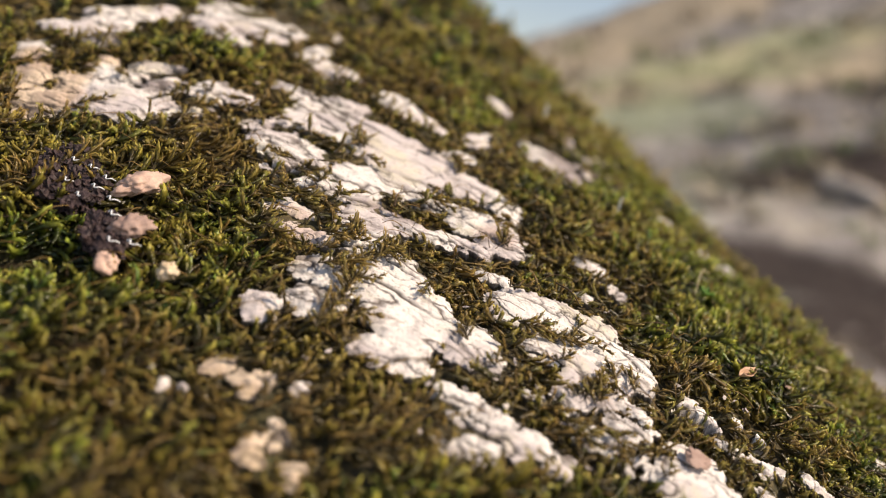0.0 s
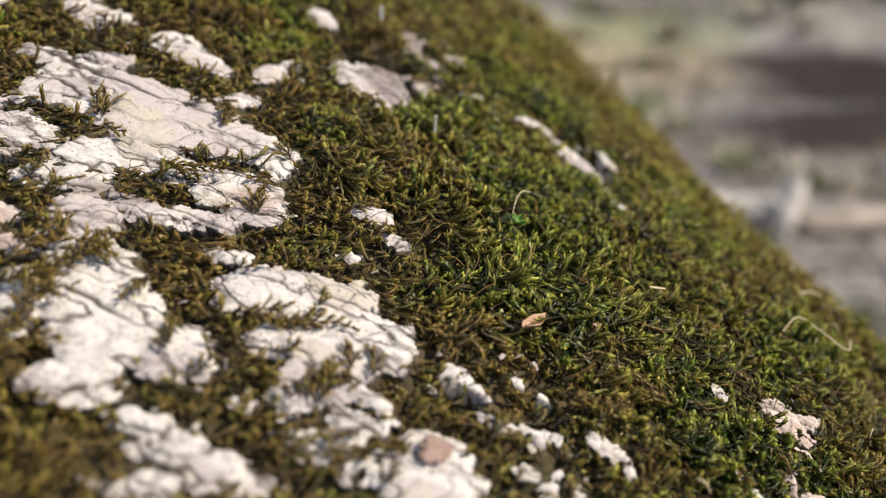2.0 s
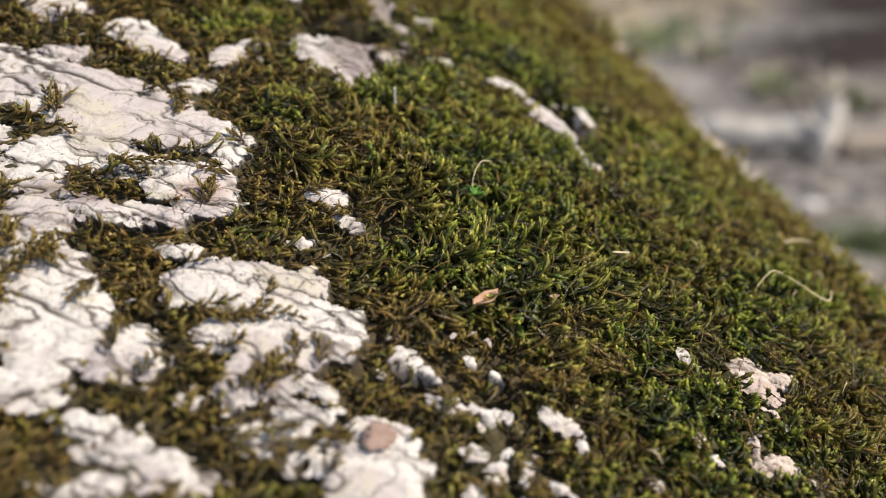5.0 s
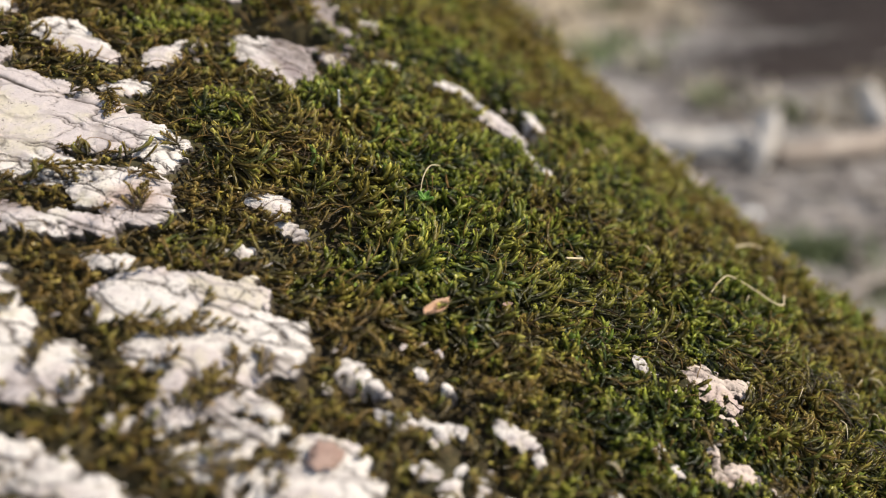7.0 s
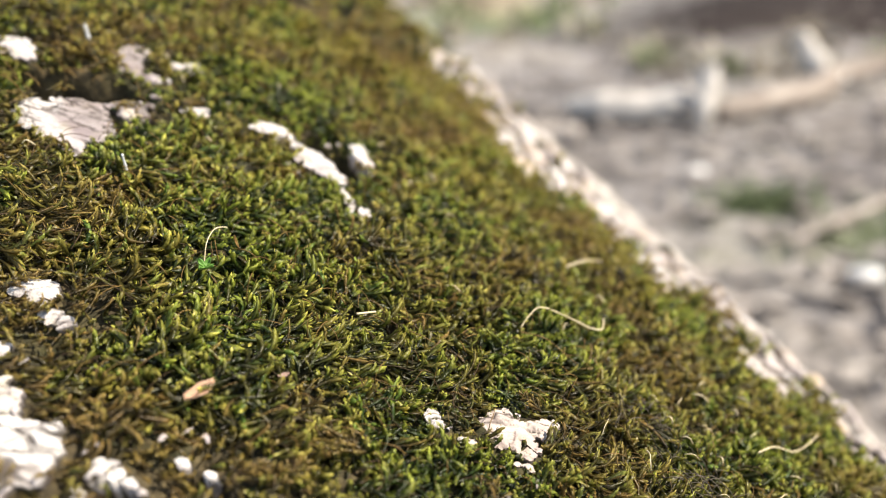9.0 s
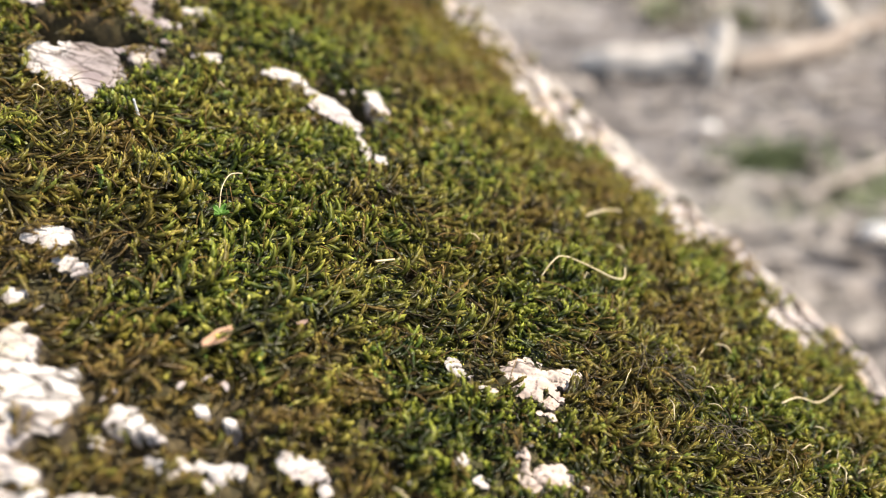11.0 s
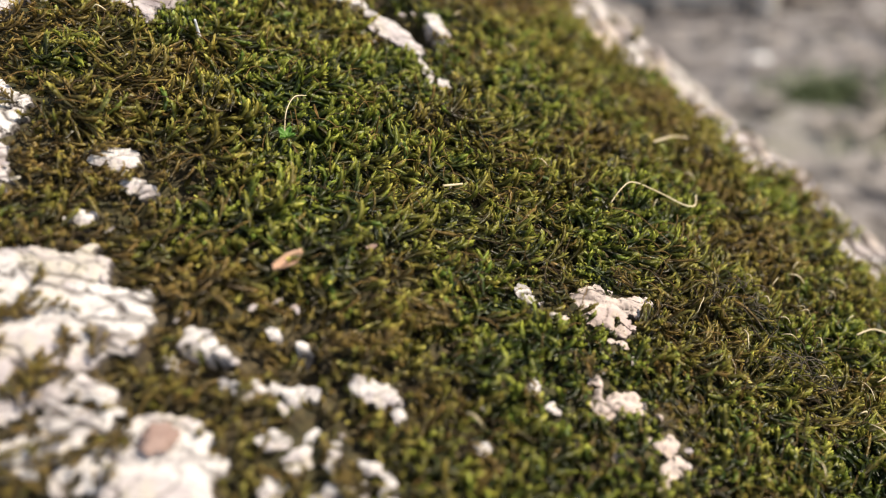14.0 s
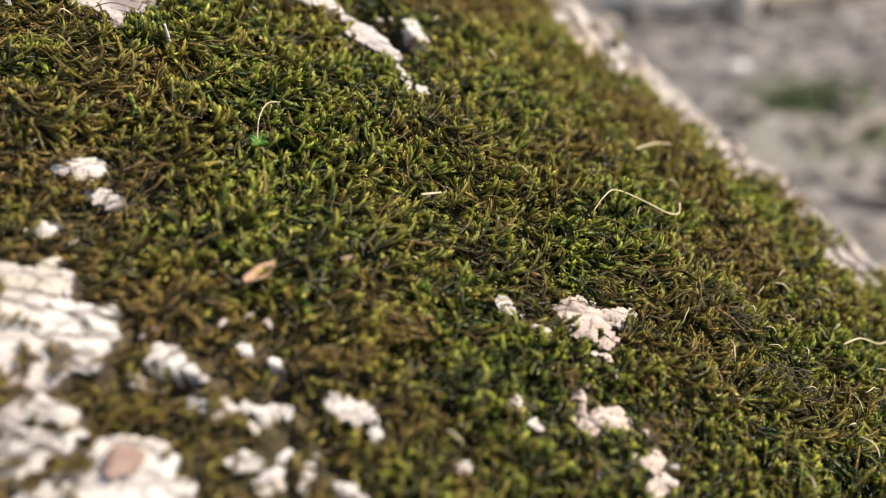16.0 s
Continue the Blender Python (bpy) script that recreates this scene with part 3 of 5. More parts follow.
def build_trunk():
    half = math.pi * ARC
    aa = np.concatenate([np.linspace(-half, -110, 44, endpoint=False), np.arange(-110, -94, 0.8), np.arange(-94, -22, 0.5), np.arange(-22, 110, 0.75), np.linspace(110, half, 46)])[:-1]
    ss = np.concatenate([np.linspace(-1700, -170, 70, endpoint=False), np.arange(-170, -66, 0.9), np.arange(-66, 28, 0.5), np.arange(28, 60, 0.8), np.linspace(60, 1150, 50)])
    A, S = np.meshgrid(aa, ss)
    bb = flank_bare(A, S)
    under = np.clip(bare(A, S) + 0.6, 0, 1)
    crack = crack_field(A, S, 2) * bb
    h = (1 - bb) * (-2.2 + 1.1 * under + (1 - 0.8 * under) * relief(A, S) + (1 - under) * mound(A, S)) + bb * (-0.65 + bark_relief(A, S) - 0.5 * crack) - pit(A, S)
    v = stem(A, S, h)
    # broken top: ragged and hollowed towards the heart
    v = v + np.where(S < -1680, 1, 0)[..., None] * (AX * (0.10 * (fbm(A / 40, S / 40, 14, 3) - 0.5))[..., None])
    # the broken top sinks in steps towards the heart
    inner = [stem(aa, np.full(len(aa), ss[0] + down), hh + 25.0 * (fbm(aa / 30, aa * 0 + down, 15, 2) - 0.5)) for down, hh in ((45.0, -120.0), (25.0, -80.0), (8.0, -35.0))]
    v = np.concatenate([np.array(inner), v])
    bb, crack = (np.concatenate([np.full((3, len(aa)), x), y]) for x, y in ((0.8, bb), (0.3, crack)))
    A, S = (np.concatenate([np.repeat(x[:1], 3, 0), x]) for x in (A, S))
    faces = grid_faces(len(ss) + 3, len(aa), True)
    m = len(aa)
    faces += [tuple(range(m)), tuple(range((len(ss) + 2) * m, (len(ss) + 3) * m))[::-1]]
    root = new("tree_trunk")
    tagged(root, "leaning old tree trunk with pale flaking bark, thickly overgrown with moss", "tree trunk")
    root.location = tuple(stem(np.array(0.0), np.array(0.0), -100.0))
    me = mesh_from("wood", v.reshape(-1, 3) - np.array(root.location), faces, M_TRUNK)
    for key, val in (("bare", bb), ("crack", np.clip(crack * 1.2 - 0.1, 0, 1))):
        me.attributes.new(key, "FLOAT", "POINT").data.foreach_set("value", val.ravel().astype(np.float32))
    child("wood", me, root, "wood with pale cracked bark, dark and damp under the moss")
    return root


trunk = build_trunk()


def bark_flake(row, seed, mat):
    """One flake of bark on the flank, with a ragged outline and a thin broken edge."""
    a0, s0, hl, hw, turn = row
    segs = 44
    ang = np.linspace(0, 2 * math.pi, segs, endpoint=False)
    ca, sa = np.cos(ang), np.sin(ang)
    sq = (np.abs(ca) ** 2.8 + np.abs(sa) ** 2.8) ** (-1 / 2.8)
    k = 1.0 + hl * 0.30
    edge = sq * (0.92 + 0.75 * (fbm(ca * k + 5 * seed, sa * k, seed + 2, 3) - 0.5) + 0.2 * (vnoise(ca * k * 5 + seed, sa * k * 5, seed) - 0.5))
    rr = np.append(np.linspace(0.02, 1, 9), [1.012, 1.0])
    U = hl * rr[:, None] * (edge * ca)[None]
    V = hw * rr[:, None] * (edge * sa)[None]
    c, si = math.cos(radians(turn)), math.sin(radians(turn))
    A, S = a0 + U * c - V * si, s0 + U * si + V * c
    crack = crack_field(A, S, 2 + seed % 3)
    tilt = (vnoise(seed * 3.3, 1.7, 4) - 0.5) * 0.7
    h = -0.2 + bark_relief(A, S) * 0.8 + tilt * V / hw * 0.5 - 0.40 * crack
    h[-2] = h[-3] - 0.22 - 0.25 * vnoise(ca * 3 + seed, sa * 3, 8)
    h[-1] = h[-3] - 0.9
    # the edge wall takes the dark crack colour too, most at its foot
    crack[-2], crack[-1] = 0.45, 0.9
    v, mid = centred(stem(A, S, h).reshape(-1, 3))
    me = mesh_from("bark_flake", v, grid_faces(len(rr), segs, True) + [tuple(range(segs))], mat)
    me.attributes.new("crack", "FLOAT", "POINT").data.foreach_set("value", np.clip(crack.ravel() * 1.2 - 0.1, 0, 1).astype(np.float32))
    ob = child("bark_flake", me, trunk)
    ob.location = Vector(mid) - trunk.location
    return ob


def patch_of(a, s, rows, seed):
    """0 to 1 over soft, uneven patches."""
    return np.clip(0.5 + ovals(a + 1.6 * (fbm(a / 1.5, s / 1.5, seed, 3) - 0.5), s + 1.6 * (fbm(a / 1.5, s / 1.5, seed + 3, 3) - 0.5), rows) * 0.8, 0, 1)


def bark_plates():
    """The bare bark, broken along its cracks into plates with ragged outlines: one mesh a plate."""
    step = 0.14
    aa, ss = np.arange(-92, -17, step), np.arange(-72, 30, step)
    A, S = np.meshgrid(aa, ss, indexing="ij")
    al, ac = grain(A + 2.4 * (fbm(A / 3.0, S / 3.0, 13, 3) - 0.5), S + 2.4 * (fbm(A / 3.0, S / 3.0, 19, 3) - 0.5))

    def line(field):
        """How far a place lies from the line along which the field crosses its middle, in mm."""
        ga, gs = np.gradient(field, step)
        return np.abs(field - 0.5) / (np.sqrt(ga * ga + gs * gs) + 0.012)

    split = line(fbm(al / 15.0, ac / 4.2, 25, 2))
    open_here = np.clip((fbm(A / 6.0, S / 6.0, 37, 2) - 0.40) * 6, 0, 1)
    cut = np.clip(1.15 - split / 0.11, 0, 1) * open_here
    gate = np.clip((fbm(A / 4.0, S / 4.0, 38, 2) - 0.36) * 7, 0, 1)
    crack = np.maximum(np.exp(-(line(fbm(al / 9.0, ac / 2.0, 23, 3)) / 0.10) ** 2), 0.8 * np.exp(-(line(fbm(al / 2.6, ac / 2.8, 29, 2)) / 0.06) ** 2)) * gate
    crack = np.maximum(crack, np.exp(-(split / 0.17) ** 2) * np.clip(open_here + 0.3, 0, 1))
    # the small flakes are crumbled into bits
    crumble = np.clip(1.3 - line(fbm(A / 1.5, S / 1.5, 27, 2)) / 0.13, 0, 1) * np.clip(1.2 + ovals(A, S, BARE_CHIPS + BARE_PINK + BARE_RIDGE + BARE_HOLLOW[2:]), 0, 1)
    depth = bare(A, S)
    F = depth - 1.4 * cut - 0.9 * crumble - np.clip(pit(A, S) - 1.0, 0, 2) * 0.8
    gi, gj = np.gradient(F, step)
    g2 = gi * gi + gj * gj + 0.05
    inside = F > 0
    cell = inside[:-1, :-1] & inside[1:, :-1] & inside[:-1, 1:] & inside[1:, 1:]
    # corners on the rim slide onto the outline
    count = np.zeros(F.shape, int)
    for di in (0, 1):
        for dj in (0, 1):
            count[di:F.shape[0] - 1 + di, dj:F.shape[1] - 1 + dj] += cell
    rim = (count > 0) & (count < 4)
    k = np.where(rim, np.clip(F / g2, 0, 1.5 * step), 0)
    A, S = A - k * gi, S - k * gj
    warm, pink, grey_shaded = patch_of(A, S, WARM, 21), patch_of(A, S, PINK, 5), patch_of(A, S, GREY_SHADED, 53)
    shape = flake_relief(A, S) - 0.22 * crack - 0.9 * np.minimum(pit(A, S), 3.0) - 0.07 * (1 - np.clip(F / 0.3, 0, 1)) ** 2 - 0.5 * (1 - np.clip(depth / 1.3, 0, 1)) ** 2
    # plates: cells that hang together
    tag = np.full(cell.shape, -1)
    groups = []
    for i0, j0 in zip(*np.nonzero(cell)):
        if tag[i0, j0] >= 0:
            continue
        stack, members = [(i0, j0)], []
        tag[i0, j0] = len(groups)
        while stack:
            i, j = stack.pop()
            members.append((i, j))
            for p, q in ((i + 1, j), (i - 1, j), (i, j + 1), (i, j - 1)):
                if 0 <= p < cell.shape[0] and 0 <= q < cell.shape[1] and cell[p, q] and tag[p, q] < 0:
                    tag[p, q] = len(groups)
                    stack.append((p, q))
        groups.append(members)
    r = np.random.default_rng(41)
    width = F.shape[1]
    for members in groups:
        lift, lean = r.uniform(-0.80, -0.62), r.normal(0, 0.03, 2)
        if len(members) < 14:
            continue
        m = np.array(members)
        quads = np.stack([m[:, 0] * width + m[:, 1], (m[:, 0] + 1) * width + m[:, 1], (m[:, 0] + 1) * width + m[:, 1] + 1, m[:, 0] * width + m[:, 1] + 1], 1)
        used, flat = np.unique(quads, return_inverse=True)
        quads = flat.reshape(-1, 4)
        pa, ps, ph = A.ravel()[used], S.ravel()[used], shape.ravel()[used]
        ph = ph + lift + np.clip((pa - pa.mean()) * lean[0] + (ps - ps.mean()) * lean[1], -0.25, 0.25)
        # the broken edge goes down all round
        edges = np.concatenate([quads[:, [q, (q + 1) % 4]] for q in range(4)])
        key = {}
        for x, y in edges.tolist():
            key[(x, y)] = True
        open_edges = [(x, y) for x, y in key if (y, x) not in key]
        border = sorted({x for e in open_edges for x in e})
        top = {b: len(used) + n for n, b in enumerate(border)}
        low = {b: len(used) + len(border) + n for n, b in enumerate(border)}
        faces = quads.tolist() + [[top[y], top[x], low[x], low[y]] for x, y in open_edges]
        pa, ps, ph = np.concatenate([pa, pa[border], pa[border]]), np.concatenate([ps, ps[border], ps[border]]), np.concatenate([ph, ph[border], ph[border] - 0.7])
        v, mid = centred(stem(pa, ps, ph))
        me = mesh_from("bark_plate", v, faces, M_BARK)
        # edge walls also get the dark crack colour, fully at the bottom
        vals = {"crack": np.append(np.clip(crack.ravel()[used] * 1.2 - 0.1, 0, 1), np.repeat([0.6, 1.0], len(border)))}
        for name, field in (("warm", warm), ("pink", pink), ("grey_shaded", grey_shaded)):
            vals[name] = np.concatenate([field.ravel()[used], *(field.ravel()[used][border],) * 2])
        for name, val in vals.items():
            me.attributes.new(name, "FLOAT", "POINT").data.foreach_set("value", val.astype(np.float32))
        ob = child("bark_plate", me, trunk, "flat weathered plate of pale bark with dark cracks" if len(members) > 3000 else "")
        ob.location = Vector(mid) - trunk.location


bark_plates()
# the bare right flank: a belt of ragged flakes
for n in range(30):
    s = -92 + n * 4.2
    for k in range(4):
        a = edge_limit(s) + 3.0 + 11.0 * k + 6 * (vnoise(n * 1.3, k * 2.1, 5) - 0.5)
        bark_flake((float(a), s + 3.0 * float(vnoise(n, k, 6) - 0.5), 2.9, 2.2, 20 + 120 * float(vnoise(n * 2.0, k, 7))), 200 + n * 4 + k, (M_BARK, M_BARK_GREY, M_BARK_WARM, M_BARK_GREY)[(n * 3 + k * 2) % 4])

# ---- moss ----
BROWN_SPOTS = [(-25.0, 17.0, 6.0), (-66.0, -14.0, 3.5), (-57.0, -3.0, 3.0), (-76.0, -33.0, 5.0), (-55.0, 3.0, 3.0), (-88.0, -9.0, 5.0), (-81.5, -4.0, 4.0), (-73.5, 1.0, 4.0), (-53.6, -1.7, 2.6), (-54.5, 8.5, 2.6), (-27.0, 19.5, 3.0), (-20.5, 27.0, 4.0), (-54.5, -9.8, 1.6), (-50.0, -23.0, 2.0), (-43.0, 4.0, 2.0), (-31.5, 3.5, 1.2), (-52.5, 9.0, 3.5), (-46.0, 14.0, 2.6)]


def moss_shoots(name, a, s, length, width, up, heading, brown, vigour, label, base=-1.7, bend=1.0, flare=0.68):
    """Many leafy shoots, each a bent spindle with small pressed-on leaflets, in one mesh."""
    n = len(a)
    ta, ts, no = stem_frame(a, s)
    root = stem(a, s, base + relief(a, s) * 0.6)
    flat = np.cos(heading)[:, None] * ta + np.sin(heading)[:, None] * ts
    side = np.cross(no, flat)
    d = np.cos(up)[:, None] * flat + np.sin(up)[:, None] * no
    lift = np.cross(d, side)
    lift *= np.sign((lift * no).sum(-1, keepdims=True))
    L, W = length * MM, width * MM
    # Each shoot bends in an arc: over, up again or to one side.
    turn = np.clip(rng.normal(1.25, 0.6, n), 0.15, 2.6)[:, None] * bend
    way = np.where(rng.random(n) < 0.3, rng.normal(0.3, 0.5, n), rng.normal(math.pi, 0.9, n))[:, None]
    e = np.cos(way) * lift + np.sin(way) * side
    b2 = np.cross(d, e)
    phase = rng.random(n)[:, None] * 2.1
    verts, uvv = [], []

    def axis(v):
        return root + L[:, None] * (d * np.sin(turn * v) + e * (1 - np.cos(turn * v))) / turn

    def ring(v, an):
        out = np.cos(an) * (e * np.cos(turn * v) - d * np.sin(turn * v)) + np.sin(an) * b2
        return out, -np.sin(an) * (e * np.cos(turn * v) - d * np.sin(turn * v)) + np.cos(an) * b2

    RINGS = (0.0, 0.25, 0.52, 0.76, 0.91)
    for v, p in zip(RINGS, (0.42, 0.72, 0.88, 1.0, 0.42)):
        c = axis(v)
        for k in range(3):
            verts.append(c + (W * p)[:, None] * 0.5 * ring(v, phase + k * math.pi * 2 / 3)[0])
            uvv.append(np.full(n, v))
    verts.append(axis(1.0))
    uvv.append(np.ones(n))
    quads, tris = [], []
    for r in range(4):
        for k in range(3):
            quads.append((r * 3 + k, r * 3 + (k + 1) % 3, (r + 1) * 3 + (k + 1) % 3, (r + 1) * 3 + k))
    for k in range(3):
        tris.append((12 + k, 12 + (k + 1) % 3, 15))
    idx = 16
    for m, v in enumerate((0.14, 0.26, 0.37, 0.48, 0.58, 0.68, 0.77, 0.85)):
        out, across = ring(v, phase + m * 2.4)
        b0 = axis(v) + out * (W * 0.30)[:, None]
        tip = axis(min(v + 0.19, 1.03)) + out * (W * flare)[:, None]
        midp = (b0 + tip) / 2 + out * (W * 0.13)[:, None]
        verts += [b0, midp + across * (W * 0.25)[:, None], tip, midp - across * (W * 0.25)[:, None]]
        # Leaflet ends sit higher on the ramp: highlights painted in as speckles.
        uvv += [np.full(n, v - 0.08), np.full(n, v + 0.10), np.full(n, min(v + 0.32, 1.0)), np.full(n, v + 0.10)]
        quads.append((idx, idx + 1, idx + 2, idx + 3))
        idx += 4
    V = np.stack(verts, 1)
    nv = V.shape[1]
    q = np.array(quads)[None] + (np.arange(n) * nv)[:, None, None]
    t = np.array(tris)[None] + (np.arange(n) * nv)[:, None, None]
    loops = np.concatenate([q.reshape(n, -1), t.reshape(n, -1)], 1)
    sizes = np.concatenate([np.full((n, len(quads)), 4), np.full((n, len(tris)), 3)], 1).ravel()
    starts = np.concatenate([[0], np.cumsum(sizes)[:-1]])
    me = bpy.data.meshes.new(name)
    me.vertices.add(n * nv)
    me.vertices.foreach_set("co", V.reshape(-1).astype(np.float32))
    me.loops.add(loops.size)
    me.loops.foreach_set("vertex_index", loops.ravel().astype(np.int32))
    me.polygons.add(len(sizes))
    me.polygons.foreach_set("loop_start", starts.astype(np.int32))
    me.polygons.foreach_set("use_smooth", np.ones(len(sizes), bool))
    me.update(calc_edges=True)
    uv = me.uv_layers.new(name="shoot")
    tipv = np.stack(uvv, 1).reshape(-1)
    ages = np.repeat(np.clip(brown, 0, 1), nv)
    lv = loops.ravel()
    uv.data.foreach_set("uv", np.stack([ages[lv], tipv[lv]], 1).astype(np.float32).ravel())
    me.attributes.new("vigour", "FLOAT", "POINT").data.foreach_set("value", np.repeat(np.clip(vigour, 0, 1), nv).astype(np.float32))
    me.materials.append(M_MOSS)
    ob = new(name, me)
    return tagged(ob, label, "moss", "", "stuff")


def brownness(a, s):
    b = np.clip((fbm(a / 8.0, s / 5.5, 50, 3) - 0.52) * 6.0, 0, 1) * (0.9 - 0.65 * np.exp(-((a + 38) / 18) ** 2 - ((s + 10) / 17) ** 2))
    b = np.maximum(b, 0.95 * np.clip(1.1 + bare(a, s) / 2.6, 0, 1) * np.clip((-42 - a) / 10, 0, 1))
    for pa, ps, r in BROWN_SPOTS:
        b = np.maximum(b, np.clip(1.5 - np.hypot(a - pa, s - ps) / r, 0, 1))
    return b


def moss_carpet():
    a = np.concatenate([rng.uniform(-98, 26, 54000), rng.uniform(-110, 75, 14000)])
    s = np.concatenate([rng.uniform(-66, 36, 54000), rng.uniform(-170, 42, 14000)])
    near = np.arange(len(a)) < 54000
    far = ~near
    inside = bare(a, s)
    keep = (near | (s < -66) | (a < -98) | (a > 26) | (s > 36)) & (inside < -0.25 + 1.4 * np.clip(fbm(a / 1.5, s / 1.5, 55, 2) - 0.45, 0, 1) + 0.4 * (rng.random(len(a)) < 0.10)) & (pit(a, s) < 0.7)
    keep &= (a < edge_limit(s) + 4 * (fbm(a / 3, s / 3, 46) - 0.5)) | ((flank_moss(a, s) - 0.009 * (a - edge_limit(s)) > 0.52) & (rng.random(len(a)) < 0.8))
    a, s, far, inside = a[keep], s[keep], far[keep], inside[keep]
    n = len(a)
    clump = fbm(a / 2.6, s / 2.6, 52, 2)
    # Shoots trail down the stem, comb together in clumps and stand up more on the flank.
    heading = math.radians(14) + (fbm(a / 3.6, s / 3.6, 54, 2) - 0.5) * 3.4 + rng.normal(0, 0.5, n) + math.pi * (rng.random(n) < 0.16)
    up = np.radians(np.clip(3 + 50 * (fbm(a / 2.6, s / 2.6, 57, 2) - 0.5) + rng.normal(0, 10, n) + np.clip(a + 25, 0, 30) * 0.4, -8, 65))
    size = np.where(far, 1.75, 1.0)
    length = np.clip(rng.normal(2.2, 0.55, n) * (0.75 + 0.6 * clump), 1.0, 4.0) * size
    length = length * np.clip(0.47 - inside * 0.20, 0.47, 1.0)
    width = np.clip(rng.normal(0.49, 0.10, n) * (0.78 + 0.5 * fbm(a / 3.5, s / 3.5, 69, 2)), 0.26, 0.70) * size
    brown = np.clip(brownness(a, s) * (1 - 0.02 * np.clip(s, 0, 20)) * rng.uniform(0.5, 1.2, n) + (rng.random(n) < 0.07) * rng.uniform(0.4, 1, n), 0, 1)
    width, length, up = width * (1 - 0.45 * brown), length * (1 + 0.25 * brown), up * (1 - 0.6 * brown)
    # The rise in the middle brings greener moss and its painted-in shade.
    vigour = 0.54 + 0.32 * np.exp(-((a + 38) / 18) ** 2 - ((s + 10) / 17) ** 2) + 2.0 * (fbm(a / 6.5, s / 5.0, 68, 3) - 0.5) + rng.normal(0, 0.13, n) - 0.011 * np.clip(a + 30, 0, 30) * np.clip((12 - s) / 20, 0.2, 1) + 0.006 * np.clip(s, 0, 18)
    return moss_shoots("moss_carpet", a, s, length, width, up, heading, brown, vigour,
                       "thick olive green and brownish feather moss covering the trunk", base=-1.3 + 1.5 * (clump - 0.4) + mound(a, s) * np.clip(-inside / 2.5, 0, 1) - 0.15 * np.clip(1 + inside / 1.5, 0, 1) + rng.uniform(-0.3, 0.5, n))


moss = moss_carpet()


def moss_fronds():
    """Feathery shoots that creep out over the bare bark: a row of short side shoots each."""
    pa, ps, he, le = [], [], [], []
    ca, cs = rng.uniform(-98, -22, 6000), rng.uniform(-62, 28, 6000)
    depth = bare(ca, cs)
    good = np.flatnonzero((depth > -0.3) & (depth < 0.3))[:70]
    for k in good:
        eps = 0.4
        g = np.array([bare(ca[k] + eps, cs[k]) - bare(ca[k] - eps, cs[k]), bare(ca[k], cs[k] + eps) - bare(ca[k], cs[k] - eps)])
        pa.append(ca[k]); ps.append(cs[k])
        he.append(math.atan2(g[1], g[0]) + rng.normal(0, 0.8)); le.append(rng.uniform(1.0, 2.6))
    for fa, fs, fh, fl in FRONDS:
        for m in range(1 if fl < 2.5 else 2):
            pa.append(fa + rng.normal(0, 0.25)); ps.append(fs + rng.normal(0, 0.25))
            he.append(radians(fh) + rng.normal(0, 0.15)); le.append(fl * rng.uniform(0.85, 1.1))
    A, S, H, L, W, U = [], [], [], [], [], []
    for a0, s0, h0, l0 in zip(pa, ps, he, le):
        bend = rng.normal(0, 0.25)
        m = int(l0 / 0.30)
        for q in range(m):
            f = q / m
            hh = h0 + bend * f
            A.append(a0 + l0 * f * math.cos(hh)); S.append(s0 + l0 * f * math.sin(hh))
            side = 1 if q % 2 else -1
            H.append(hh + side * rng.uniform(0.45, 0.8) * (1.0 - 0.5 * f)); L.append(rng.uniform(0.9, 1.5) * (1.05 - 0.45 * f)); W.append(rng.uniform(0.22, 0.34)); U.append(rng.uniform(0.05, 0.45))
        A.append(a0); S.append(s0); H.append(h0 + bend * 0.5); L.append(l0 * 1.05); W.append(0.26); U.append(0.08)
    A, S = np.array(A), np.array(S)
    n = len(A)
    return moss_shoots("moss_fronds", A, S, np.array(L), np.array(W), np.array(U), np.array(H), rng.uniform(0.55, 1.0, n), rng.uniform(0.2, 0.8, n),
                       "brownish green feathery moss fronds creeping over bare bark", base=-0.1 + bark_relief(A, S) * 0.8, bend=0.5, flare=0.85)


